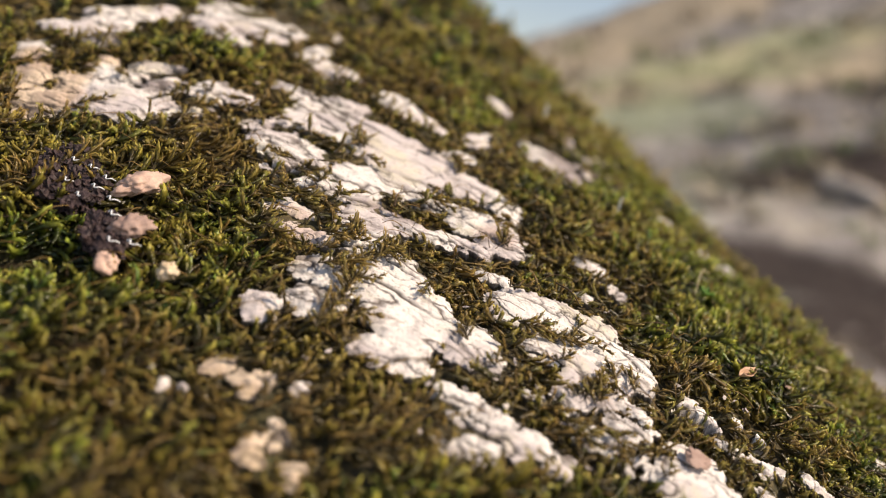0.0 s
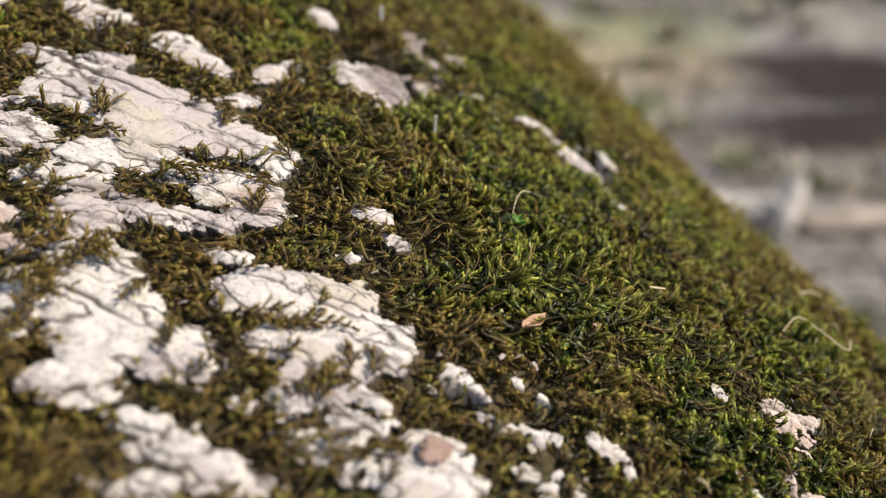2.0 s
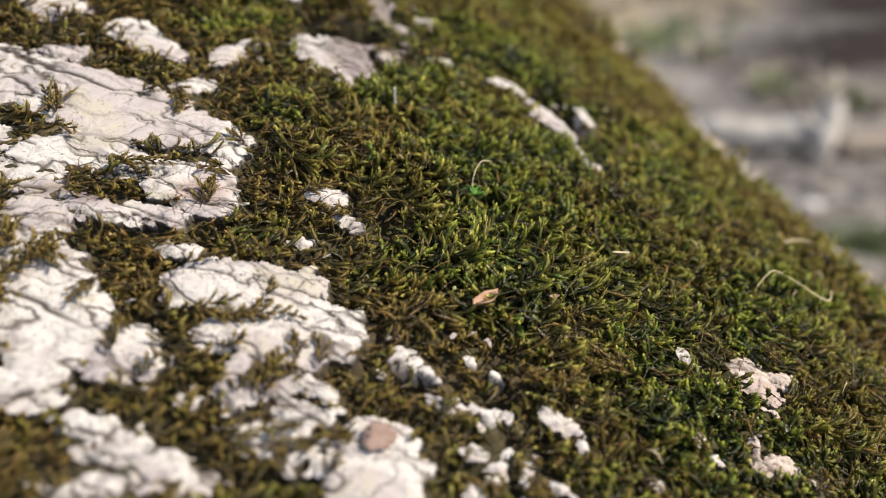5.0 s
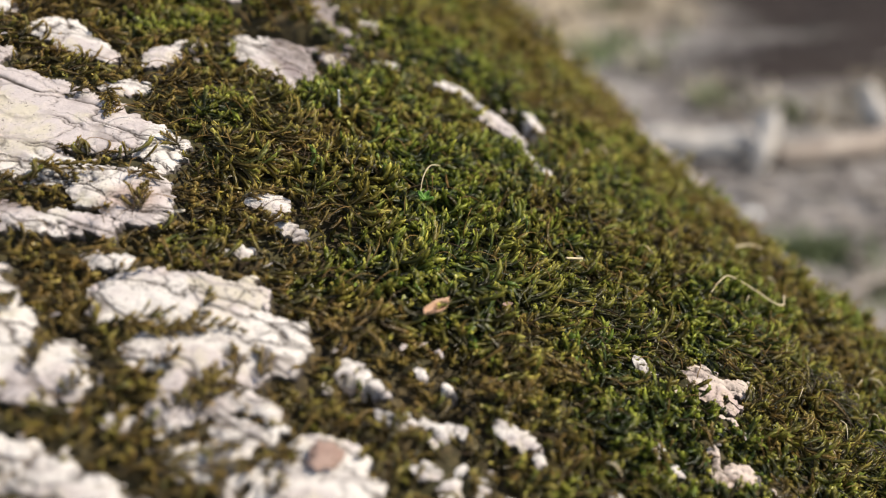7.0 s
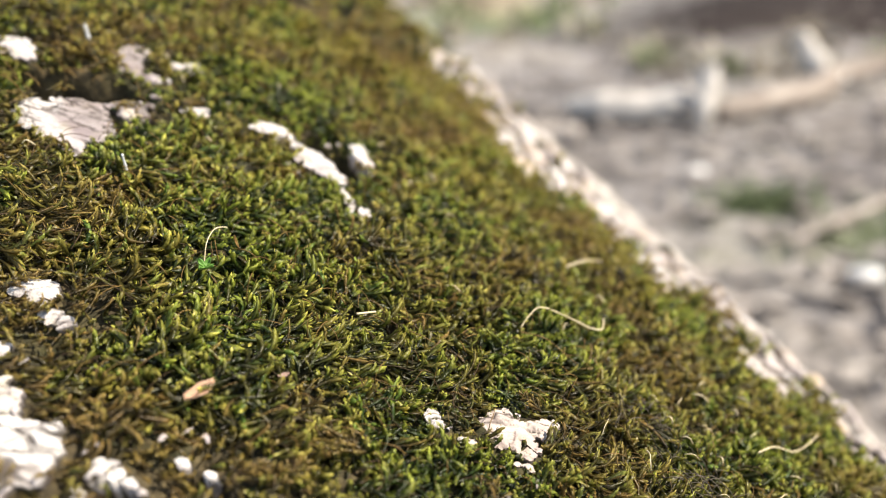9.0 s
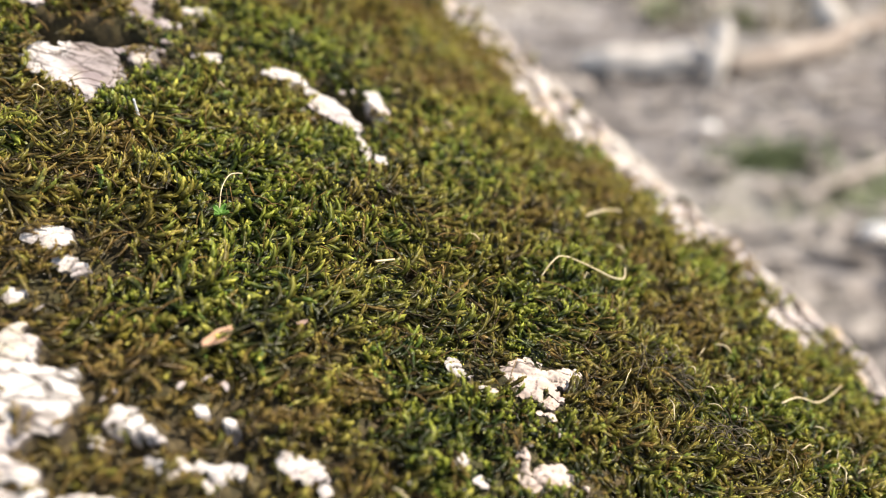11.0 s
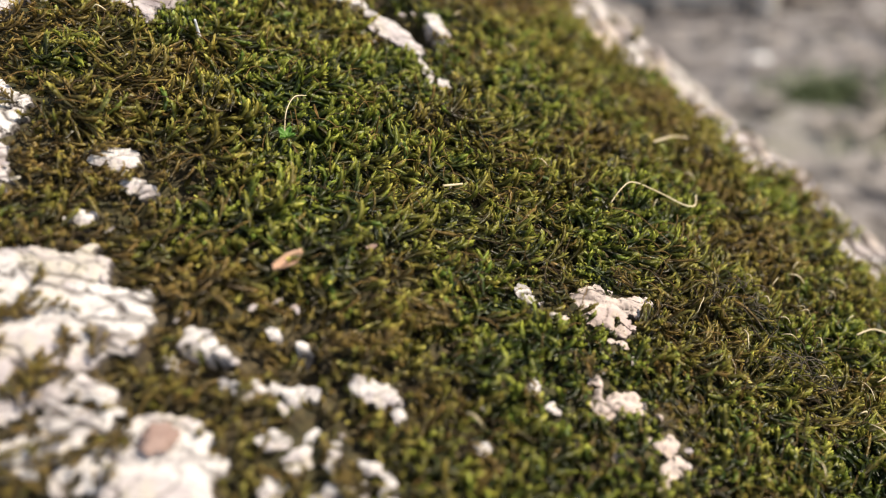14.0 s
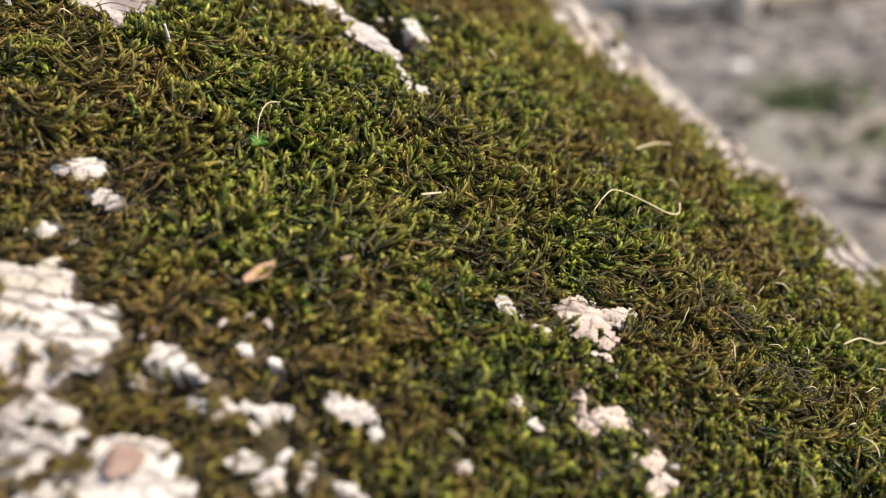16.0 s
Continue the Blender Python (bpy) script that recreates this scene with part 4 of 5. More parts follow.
FRONDS = [
    (-74.6, -15.1, -5, 4.3), (-74.1, -11.5, -57, 3.8), (-69.6, -17.6, 69, 3.2), (-62.7, -10.8, -11, 2.2), (-64.0, -6.7, 41, 3.2), (-62.2, -4.9, 1, 4.1), (-62.6, 1.5, -49, 3.0),
    (-63.1, 0.8, -54, 2.0), (-63.0, -2.4, -2, 1.5), (-68.0, -5.5, -73, 2.4), (-67.0, -6.1, -123, 1.2), (-66.0, -32.8, -72, 3.5), (-57.6, -33.1, 85, 4.1), (-63.9, -24.3, 38, 3.7),
    (-60.4, -17.4, -69, 2.9), (-59.9, -0.3, -77, 2.3), (-75.6, -8.6, -33, 2.2), (-73.5, -16.9, -25, 2.0), (-75.9, -6.4, -33, 2.0), (-71.7, -18.1, -31, 2.9), (-70.9, -15.9, -28, 2.8),
    (-73.0, -19.1, 30, 3.1), (-73.1, -13.5, 34, 2.2), (-73.7, -10.7, 60, 2.0), (-75.8, -20.3, 88, 3.7), (-76.3, -9.3, -47, 4.1), (-70.7, -24.1, -48, 1.7), (-59.8, -33.5, -19, 1.5),
    (-41.4, 9.5, -137, 4.0), (-40.9, 8.4, -168, 3.1), (-47.7, 9.5, -22, 2.7), (-49.0, 6.7, 25, 2.6), (-56.0, 4.2, 152, 2.0), (-61.4, 4.8, -179, 2.0), (-58.9, 6.8, -179, 2.1), (-62.5, 1.2, -43, 2.5),
]
moss_fronds()


def strands(name, count, area, length, radius_mm, rise, mat, label, seed, upright=False):
    """Thin dry stems, tangled over the moss or standing in it, joined in one mesh."""
    r = np.random.default_rng(seed)
    V, F = [], []
    for _ in range(count):
        a, s = r.uniform(area[0], area[1]), r.uniform(area[2], area[3])
        if bare(np.array(a), np.array(s)) > 0.15 or a > edge_limit(s) + 2:
            continue
        L = r.uniform(*length)
        h = r.uniform(0, 2 * math.pi)
        pts = []
        lean = r.uniform(0.1, 0.5)
        for f in np.linspace(0, 1, 6):
            if upright:
                pts.append(stem(np.array(a + L * lean * f * f * math.cos(h)), np.array(s + L * lean * f * f * math.sin(h)), -0.4 + L * f * (1 - 0.15 * f)))
            else:
                h += r.normal(0, 0.16)
                a, s = a + L / 5 * math.cos(h), s + L / 5 * math.sin(h)
                pts.append(stem(np.array(a), np.array(s), rise + 0.5 * math.sin(f * math.pi)))
        v, f4 = tube(pts, np.linspace(1.0, 0.6, 6) * radius_mm * MM * r.uniform(0.7, 1.3), 4)
        base = sum(len(x) for x in V)
        V.append(v)
        F += [tuple(i + base for i in q) for q in f4]
    ob = new(name, mesh_from(name, np.concatenate(V), F, mat))
    return tagged(ob, label, "moss debris", "", "stuff")


strands("dry_moss_stems", 1300, (-98, 8, -66, 40), (1.0, 2.6), 0.035, 0.35, M_SETA, "thin brown dead moss stems tangled over the carpet", 3)
strands("dark_moss_stems", 900, (-98, 0, -60, 35), (1.2, 3.2), 0.035, 0.25, M_TWIG, "fine dark dead stems tangled in the moss", 4)
strands("moss_stalks", 620, (-46, 10, -62, 42), (1.4, 3.2), 0.05, 0.0, M_SETA, "thin upright brown spore stalks standing in the moss", 5, True)
strands("tangled_stems", 34, (-22, -17.5, 15, 18.5), (1.0, 2.4), 0.04, 0.7, M_GREYSTEM, "grey dead stems tangled in a small nest on the moss", 8)
strands("tangled_stems", 44, (-23, -18, 21, 27), (1.0, 2.6), 0.04, 0.6, M_GREYSTEM, "grey brown dead stems tangled in a small nest on the moss", 9)
strands("pale_bits", 26, (-24, -4, 12, 40), (0.8, 2.2), 0.06, 0.8, M_STRAW, "short pale bits of dry straw lying on the moss", 10)
strands("pale_straws", 40, (-50, 8, -50, 40), (0.6, 1.5), 0.07, 0.9, M_STRAW, "short pale bits of dry straw lying on the moss", 6)

# ---- small things lying on the trunk ----
def blade(name, a, s, heading, length, width, lift, mat, label, category, curl=0.25, tilt=10.0, parent=None):
    """A small curled dry scale or leaf with a middle fold."""
    n, m = 12, 7
    ta, ts, no = stem_frame(np.array(a), np.array(s))
    h = radians(heading)
    d = math.cos(h) * ta + math.sin(h) * ts
    d = d * math.cos(radians(tilt)) + no * math.sin(radians(tilt))
    side = np.cross(no, d)
    up = np.cross(d, side)
    p0 = stem(np.array(a), np.array(s), lift - 0.8)
    top, low = [], []
    for i in range(n):
        f = i / (n - 1)
        w = width * (math.sin(math.pi * (0.08 + 0.86 * f)) ** 0.75) * (1 + 0.12 * math.sin(9 * f + 2))
        for j in range(m):
            g = j / (m - 1) * 2 - 1
            z = curl * width * (g * g - 0.4) + 0.18 * length * (f - 0.5) ** 2 * 2 + 0.05 * width * math.sin(7 * f + 5 * g)
            q = p0 + MM * ((f - 0.5) * length * d + g * w / 2 * side + z * up)
            top.append(q); low.append(q - up * MM * 0.10)
    k = n * m
    f4 = grid_faces(n, m) + [tuple(x + k for x in q[::-1]) for q in grid_faces(n, m)]
    rim = [i * m for i in range(n)] + [(n - 1) * m + j for j in range(1, m)] + [i * m + m - 1 for i in range(n - 2, -1, -1)] + [j for j in range(m - 2, 0, -1)]
    for x, y in zip(rim, rim[1:] + rim[:1]):
        f4.append((x, y, y + k, x + k))
    if parent:
        v, mid = centred(np.array(top + low))
        ob = child(name, mesh_from(name, v, f4, mat), parent, label)
        ob.location = Vector(mid) - parent.location
        return ob
    return thing(name, top + low, f4, mat, label, category)


def strand(name, pts, r0, r1, mat, label, category, n=28, sides=8):
    """A thin stalk through (a, s, height) points."""
    line = smooth_line([stem(np.array(a), np.array(s), h - 0.3) for a, s, h in pts], n)
    v, f = tube(line, np.linspace(r0, r1, n) * MM, sides)
    return thing(name, v, f, mat, label, category)


def chip(name, a, s, size, lift, mat, label, category, seed, flat=0.55):
    """A small rough lump: a ball pressed flat and knocked about."""
    bm = bmesh.new()
    bmesh.ops.create_icosphere(bm, subdivisions=4, radius=1.0)
    ta, ts, no = stem_frame(np.array(a), np.array(s))
    p0 = stem(np.array(a), np.array(s), lift)
    v = []
    for w in bm.verts:
        c = w.co
        k = 1 + 0.55 * noise.noise(c * 1.2 + Vector((seed, 0, 0))) + 0.34 * noise.noise(c * 3.1 + Vector((0, seed, 0))) + 0.20 * noise.noise(c * 8.0 + Vector((seed, seed, 0)))
        v.append(p0 + MM * k * (c.x * size[0] * ta + c.y * size[1] * ts + c.z * size[2] * flat * no))
    f = [tuple(x.index for x in q.verts) for q in bm.faces]
    bm.free()
    return thing(name, v, f, mat, label, category)


blade("bud_scale", -47.9, 0.7, -8, 2.5, 0.95, 1.75, M_SCALE, "dry orange-brown bud scale lying on the moss", "bud scale", 0.45, 5)
blade("bud_scale", -43.0, 1.6, 10, 0.9, 0.35, 1.25, M_RUST, "small rusty bud scale half sunk in moss", "bud scale", 0.3, 5)
seedling = new("seedling")
seedling.location = tuple(stem(np.array(-42.7), np.array(-11.0), 0.0))
tagged(seedling, "tiny bright green seedling among the moss", "seedling")
for k, (turn, lean, size) in enumerate(((60, 40, 1.0), (150, 30, 0.8), (250, 25, 0.7), (330, 35, 0.9))):
    blade("leaflet", -42.7 + 0.3 * math.cos(radians(turn)), -11.0 + 0.3 * math.sin(radians(turn)), turn, size * 1.25, 0.55, 1.75, M_LEAFLET, "", "", 0.5, lean, seedling)
strand("white_rod", [(-42.6, -26.0, 0.6), (-42.55, -26.1, 1.5), (-42.5, -26.15, 2.4)], 0.13, 0.10, M_WHITE, "tiny white rod standing upright in the moss", "plant bit", 10)
strand("white_rod", [(-37.2, -50.3, 0.4), (-37.15, -50.5, 1.5), (-37.1, -50.6, 2.4)], 0.22, 0.15, M_WHITE, "short pale rod standing upright in the moss", "plant bit", 10)
strand("straw", [(-23.8, 4.6, 1.5), (-22.2, 4.0, 2.5), (-20.6, 3.8, 2.8), (-18.6, 5.6, 2.6), (-17.1, 7.0, 2.3), (-15.8, 7.4, 2.3), (-14.9, 6.6, 2.8)], 0.05, 0.085, M_STRAW, "thin pale curled straw lying on the moss", "straw")
strand("straw", [(-23.8, 4.6, 1.0), (-22.4, 6.2, 1.4), (-21.5, 7.5, 0.9), (-20.9, 9.6, 0.6)], 0.045, 0.04, M_SETA, "thin brown stalk lying on the moss", "straw")
strand("straw", [(-10.7, 24.4, 1.4), (-8.4, 24.8, 2.0), (-5.5, 25.9, 1.7), (-2.0, 25.9, 1.9), (1.2, 25.6, 2.4)], 0.08, 0.06, M_STRAW, "thin pale curled straw lying on the moss", "straw")
strand("straw", [(-10.0, -3.0, 1.5), (-6.0, -3.6, 1.9), (-2.5, -3.9, 1.7)], 0.12, 0.08, M_STRAW, "pale dry straw on the moss", "straw")
strand("straw", [(-35.8, -1.4, 1.5), (-34.4, -1.0, 1.6)], 0.10, 0.09, M_STRAW, "short pale straw lying flat on the moss", "straw", 8)
strand("spore_stalk", [(-42.4, -12.2, 0.1), (-41.5, -13.4, 1.4), (-40.4, -14.3, 2.0), (-39.5, -14.3, 1.9)], 0.05, 0.04, M_STRAW, "bent pale spore stalk arching over the moss", "spore stalk")
blade("spore_capsule", -39.4, -13.4, 75, 1.2, 0.35, 1.3, M_SETA, "dry brown spore capsule hanging in the moss", "spore capsule", 0.5, -50)
strand("twig", [(-67.0, -22.2, 0.5), (-66.2, -23.6, 0.9), (-65.0, -24.3, 0.6)], 0.09, 0.04, M_TWIG, "tiny dark forked twig on the bark", "twig")
strand("twig", [(-58.8, -11.0, 0.6), (-58.4, -9.4, 0.9), (-58.3, -8.2, 0.5)], 0.08, 0.04, M_TWIG, "tiny dark twig lying on the bark", "twig")
def crust(a, s, ra, rs, count, seed, label):
    """Crumbly old bark: many small rough grains grown together."""
    r = np.random.default_rng(seed)
    V, F = [], []
    for _ in range(count):
        bm = bmesh.new()
        bmesh.ops.create_icosphere(bm, subdivisions=2, radius=1.0)
        t, q = r.uniform(0, 6.28), math.sqrt(r.random())
        ga, gs = a + ra * q * math.cos(t), s + rs * q * math.sin(t)
        ta, ts, no = stem_frame(np.array(ga), np.array(gs))
        p0 = stem(np.array(ga), np.array(gs), r.uniform(-0.6, 0.5))
        k0 = r.uniform(0.10, 0.42)
        off = Vector((r.uniform(0, 50), 0, 0))
        base = len(V)
        for w in bm.verts:
            c = w.co
            k = k0 * (1 + 1.1 * noise.noise(c * 1.9 + off) + 0.9 * noise.noise(c * 4.0 + off))
            V.append(p0 + MM * k * (c.x * ta * r.uniform(0.95, 1.05) + c.y * 1.5 * ts + 0.7 * c.z * no))
        F += [tuple(x.index + base for x in q2.verts) for q2 in bm.faces]
        bm.free()
    return thing("bark_crust", V, F, M_DARKCRUST, label, "crust", "", False, "stuff")


crust(-86.0, -30.8, 2.1, 4.4, 340, 31, "dark purple-brown crumbly crust of old bark")
crust(-85.2, -22.6, 1.2, 2.4, 150, 32, "dark crumbly crust of old bark")
chip("bark_chip", -82.3, -27.9, (1.8, 1.2, 1.3), 0.4, M_PINK, "pinkish bark chip lying in the moss", "bark chip", 8.2)
chip("bark_chip", -82.8, -16.2, (0.65, 0.75, 1.0), 0.6, M_BEIGE, "rounded beige bark chip on the moss", "bark chip", 1.4, 0.7)
chip("bark_chip", -85.7, -18.5, (0.8, 0.9, 1.1), 0.4, M_PINK, "pinkish tan bark chip on the moss", "bark chip", 2.6, 0.7)
chip("bark_chip", -83.7, -22.2, (1.3, 1.1, 1.2), 0.5, M_RUST, "rough rusty lump of bark beside the crust", "bark chip", 4.4)
for a, s in ((-85.0, -28.6), (-84.2, -29.6), (-83.6, -23.0), (-84.6, -24.6), (-86.0, -27.8), (-84.8, -31.5), (-85.6, -33.0), (-86.4, -30.2), (-84.4, -26.6), (-85.2, -21.4), (-84.2, -20.6)):
    strand("pale_thread", [(a, s, 0.75), (a + 0.2, s + 0.25, 1.0), (a + 0.1, s + 0.6, 0.9), (a + 0.4, s + 0.8, 0.95), (a + 0.6, s + 0.7, 0.6)], 0.07, 0.045, M_WHITE, "tiny whitish thread lying on the dark crust", "thread", 16)


def crumbs(count, area, seed):
    """Small pale splinters of bark that lie scattered in the moss round the plates."""
    r = np.random.default_rng(seed)
    bm = bmesh.new()
    bmesh.ops.create_icosphere(bm, subdivisions=1, radius=1.0)
    ball = np.array([w.co[:] for w in bm.verts])
    tri = np.array([[x.index for x in q.verts] for q in bm.faces])
    bm.free()
    V, F = [], []
    while len(V) < count:
        a, s = r.uniform(area[0], area[1]), r.uniform(area[2], area[3])
        near = float(bare(np.array(a), np.array(s)))
        if near > 0.1 or (-48 < a < -34 and s < -30) or r.random() > math.exp(-((near + 0.6) / 1.2) ** 2) or fbm(np.array(a / 5.0), np.array(s / 5.0), 63, 2) < 0.45:
            continue
        ta, ts, no = stem_frame(np.array(a), np.array(s))
        t = r.uniform(0, 6.28)
        d, e = math.cos(t) * ta + math.sin(t) * ts, -math.sin(t) * ta + math.cos(t) * ts
        lean = r.normal(0, 0.35)
        no, e = no * math.cos(lean) + e * math.sin(lean), e * math.cos(lean) - no * math.sin(lean)
        size = np.array([r.uniform(0.2, 0.5), r.uniform(0.12, 0.3), r.uniform(0.06, 0.12)])
        k = 1 + 1.5 * (vnoise(ball[:, 0] * 1.7 + seed + len(V), ball[:, 1] * 1.7 + ball[:, 2], 64) - 0.5)
        q = ball * k[:, None] * size
        F.append(tri + len(V) * len(ball))
        V.append(stem(np.array(a), np.array(s), r.uniform(-1.3, -0.35)) + MM * (q[:, :1] * d + q[:, 1:2] * e + q[:, 2:] * no))
    me = mesh_from("bark_crumbs", np.concatenate(V), [tuple(x) for x in np.concatenate(F).tolist()], M_BARK_GREY, False)
    me.attributes.new("crack", "FLOAT", "POINT")
    ob = new("bark_crumbs", me)
    return tagged(ob, "small pale splinters of bark strewn in the moss round the plates", "bark crumbs", "", "stuff")


crumbs(60, (-92, -16, -50, 26), 65)
chip("inner_bark_flake", -58.2, 7.9, (1.0, 0.9, 0.22), -0.12, M_RUST, "flat pinkish brown flake of inner bark on a pale plate", "bark flake", 6.6, 0.5)

# ---- ground and distance ----
def ground_height(x, y):
    r = np.hypot(x, y)
    az = np.degrees(np.arctan2(x, y))
    el = np.clip(5.6 + 0.62 * az, 0.5, 21.0) * np.clip((120 - np.abs(az)) / 60, 0, 1)
    far = np.clip((r - 6.0) / 45.0, 0, 1)
    rise = far**1.25 * 50.0 * np.tan(np.radians(el))
    near = 0.05 * (fbm(x * 1.3, y * 1.3, 60, 3) - 0.5) * np.clip(r, 0, 4) / 2
    lumps = 0.22 * (fbm(x * 1.1, y * 1.1, 16, 3) - 0.5) * np.clip((r - 2.4) / 1.5, 0, 1)
    humps = 0.9 * (fbm(x / 2.4, y / 2.4, 63, 4) - 0.5) * np.clip((r - 6) / 8, 0, 1) + 1.6 * (fbm(x / 9, y / 9, 62, 3) - 0.5) * np.clip((r - 8) / 30, 0, 1)
    return rise + near + lumps + humps


# ground patches as middle and radii: dark brown, green, straw-coloured
DARK_GROUND = [(1.35, 3.5, 0.40, 0.30), (1.75, 3.55, 0.5, 0.35), (1.95, 4.1, 0.75, 0.7), (2.4, 5.6, 0.8, 1.4), (2.7, 4.4, 1.1, 0.9), (3.6, 5.4, 1.6, 1.0), (5.0, 9.5, 2.2, 1.2), (7.5, 13.0, 2.5, 2.0)]
GREEN = [(0.45, 4.3, 0.4, 0.5), (0.85, 1.22, 0.2, 0.14), (0.66, 1.42, 0.09, 0.05), (2.5, 14.0, 1.5, 2.0), (1.2, 8.0, 0.8, 1.2), (4.5, 19.0, 2.0, 3.0), (7.0, 21.0, 1.6, 2.0), (2.9, 9.5, 0.7, 0.8)]
DRY = [(6.0, 18.0, 4.0, 5.0), (0.9, 7.0, 0.8, 1.6), (0.55, 5.0, 0.3, 0.6), (2.5, 30.0, 6.0, 9.0), (9.0, 40.0, 9.0, 10.0)]


def blobs(x, y, rows, seed):
    out = np.zeros(np.shape(x))
    for bx, by, rx, ry in rows:
        d = np.hypot((x - bx) / rx, (y - by) / ry) + 0.9 * (fbm(x / rx * 1.5, y / ry * 1.5, seed, 3) - 0.5)
        out = np.maximum(out, np.clip((1.3 - d) * 1.7, 0, 1))
    return out


def ground_material():
    m, nt, b = material("leaf_litter_ground", 0.95)
    n1 = tex(nt, "ShaderNodeTexNoise", 2.6, 6, 0.65)
    n2 = tex(nt, "ShaderNodeTexNoise", 13, 6, 0.75)
    c = ramp(nt, n2.outputs["Fac"], [(0.34, (0.13, 0.118, 0.112)), (0.48, (0.30, 0.28, 0.27)), (0.64, (0.54, 0.51, 0.49))])
    c = mix(nt, ramp(nt, n1.outputs["Fac"], [(0.54, (0, 0, 0)), (0.66, (0.6, 0.6, 0.6))]), c, (0.20, 0.22, 0.15))
    n4 = tex(nt, "ShaderNodeTexNoise", 0.9, 5, 0.7)
    c = mix(nt, ramp(nt, n4.outputs["Fac"], [(0.42, (0.75, 0.75, 0.75)), (0.52, (0, 0, 0))]), c, (0.12, 0.105, 0.10))
    c = mix(nt, ramp(nt, n4.outputs["Fac"], [(0.52, (0, 0, 0)), (0.62, (0.6, 0.6, 0.6))]), c, (0.45, 0.40, 0.33))
    c = mix(nt, attribute(nt, "dry"), c, (0.44, 0.36, 0.25))
    c = mix(nt, attribute(nt, "green"), c, (0.25, 0.32, 0.16))
    c = mix(nt, attribute(nt, "dark_ground"), c, mix(nt, n2.outputs["Fac"], (0.016, 0.012, 0.011), (0.060, 0.046, 0.042)))
    b.inputs["Specular IOR Level"].default_value = 0.1
    nt.links.new(c, b.inputs["Base Color"])
    bump(nt, b, n2.outputs["Fac"], 0.8, 0.03)
    return m


def build_ground():
    r = np.concatenate([[0.0], np.geomspace(0.15, 600.0, 330)])
    az = np.radians(np.concatenate([np.linspace(-12, 60, 260, endpoint=False), np.linspace(60, 348, 110, endpoint=False)]))
    R, Z = np.meshgrid(r, az, indexing="ij")
    x, y = R * np.sin(Z), R * np.cos(Z)
    v = np.stack([x, y, ground_height(x, y)], -1).reshape(-1, 3)
    me = mesh_from("ground", v, grid_faces(len(r), len(az), True), ground_material())
    for key, val in (("dark_ground", 0.97 * blobs(x, y, DARK_GROUND, 20)), ("green", 0.5 * blobs(x, y, GREEN, 24)), ("dry", 0.85 * blobs(x, y, DRY, 28))):
        me.attributes.new(key, "FLOAT", "POINT").data.foreach_set("value", val.ravel().astype(np.float32))
    return tagged(new("ground", me), "brown and grey leaf litter with patches of grass on a rising slope", "ground", "", "structure")


build_ground()


def litter():
    """Dead leaves strewn over the ground, each a bent pointed blade, in one mesh."""
    r = np.random.default_rng(12)
    V, F = [], []
    for k in range(4200):
        d, az = 0.5 * (9.0 / 0.5) ** r.random(), radians(r.uniform(-6, 46) if k < 2600 else r.uniform(46, 354))
        x, y = d * math.sin(az), d * math.cos(az)
        if float(blobs(np.array(x), np.array(y), DARK_GROUND, 20)) > 0.4 and r.random() < 0.85:
            continue
        z = float(ground_height(np.array(x), np.array(y)))
        h, L, W = r.uniform(0, 6.28), r.uniform(0.03, 0.07), r.uniform(0.015, 0.035)
        tilt = r.uniform(-0.5, 0.5)
        base = len(V)
        for f, w in ((-0.5, 0.0), (-0.2, 1.0), (0.15, 0.9), (0.5, 0.0)):
            for side in (-1, 0, 1):
                u, v = f * L, side * w * W / 2
                V.append((x + u * math.cos(h) - v * math.sin(h), y + u * math.sin(h) + v * math.cos(h), z + 0.012 + tilt * v + 0.25 * W * abs(side) * w + 0.6 * f * f * W))
        F += [tuple(base + k for k in q) for q in grid_faces(4, 3)]
    return tagged(new("leaf_litter", mesh_from("leaf_litter", V, F, M_LITTER)), "dry grey-brown dead leaves strewn over the ground", "leaf litter", "", "stuff")


litter()


def grass():
    """Short green blades in the grassy spots, in one mesh."""
    r = np.random.default_rng(13)
    V, F = [], []
    for gx, gy, rx, ry in GREEN[:3] + GREEN[4:5]:
        for _ in range(420):
            x, y = gx + rx * r.normal(0, 0.5), gy + ry * r.normal(0, 0.5)
            z = float(ground_height(np.array(x), np.array(y))) - 0.003
            h, L, W = r.uniform(0, 6.28), r.uniform(0.02, 0.06), r.uniform(0.002, 0.004)
            base = len(V)
            for f in (0.0, 0.5, 1.0):
                w = W * (1 - 0.8 * f)
                lx, ly = L * 0.6 * f * f * math.cos(h), L * 0.6 * f * f * math.sin(h)
                for side in (-1, 1):
                    V.append((x + lx - side * w * math.sin(h), y + ly + side * w * math.cos(h), z + L * f * (1 - 0.25 * f)))
            F += [tuple(base + k for k in q) for q in grid_faces(3, 2)]
    return tagged(new("grass", mesh_from("grass", V, F, M_GRASS)), "short green grass tufts among dead leaves", "grass", "", "stuff")


grass()


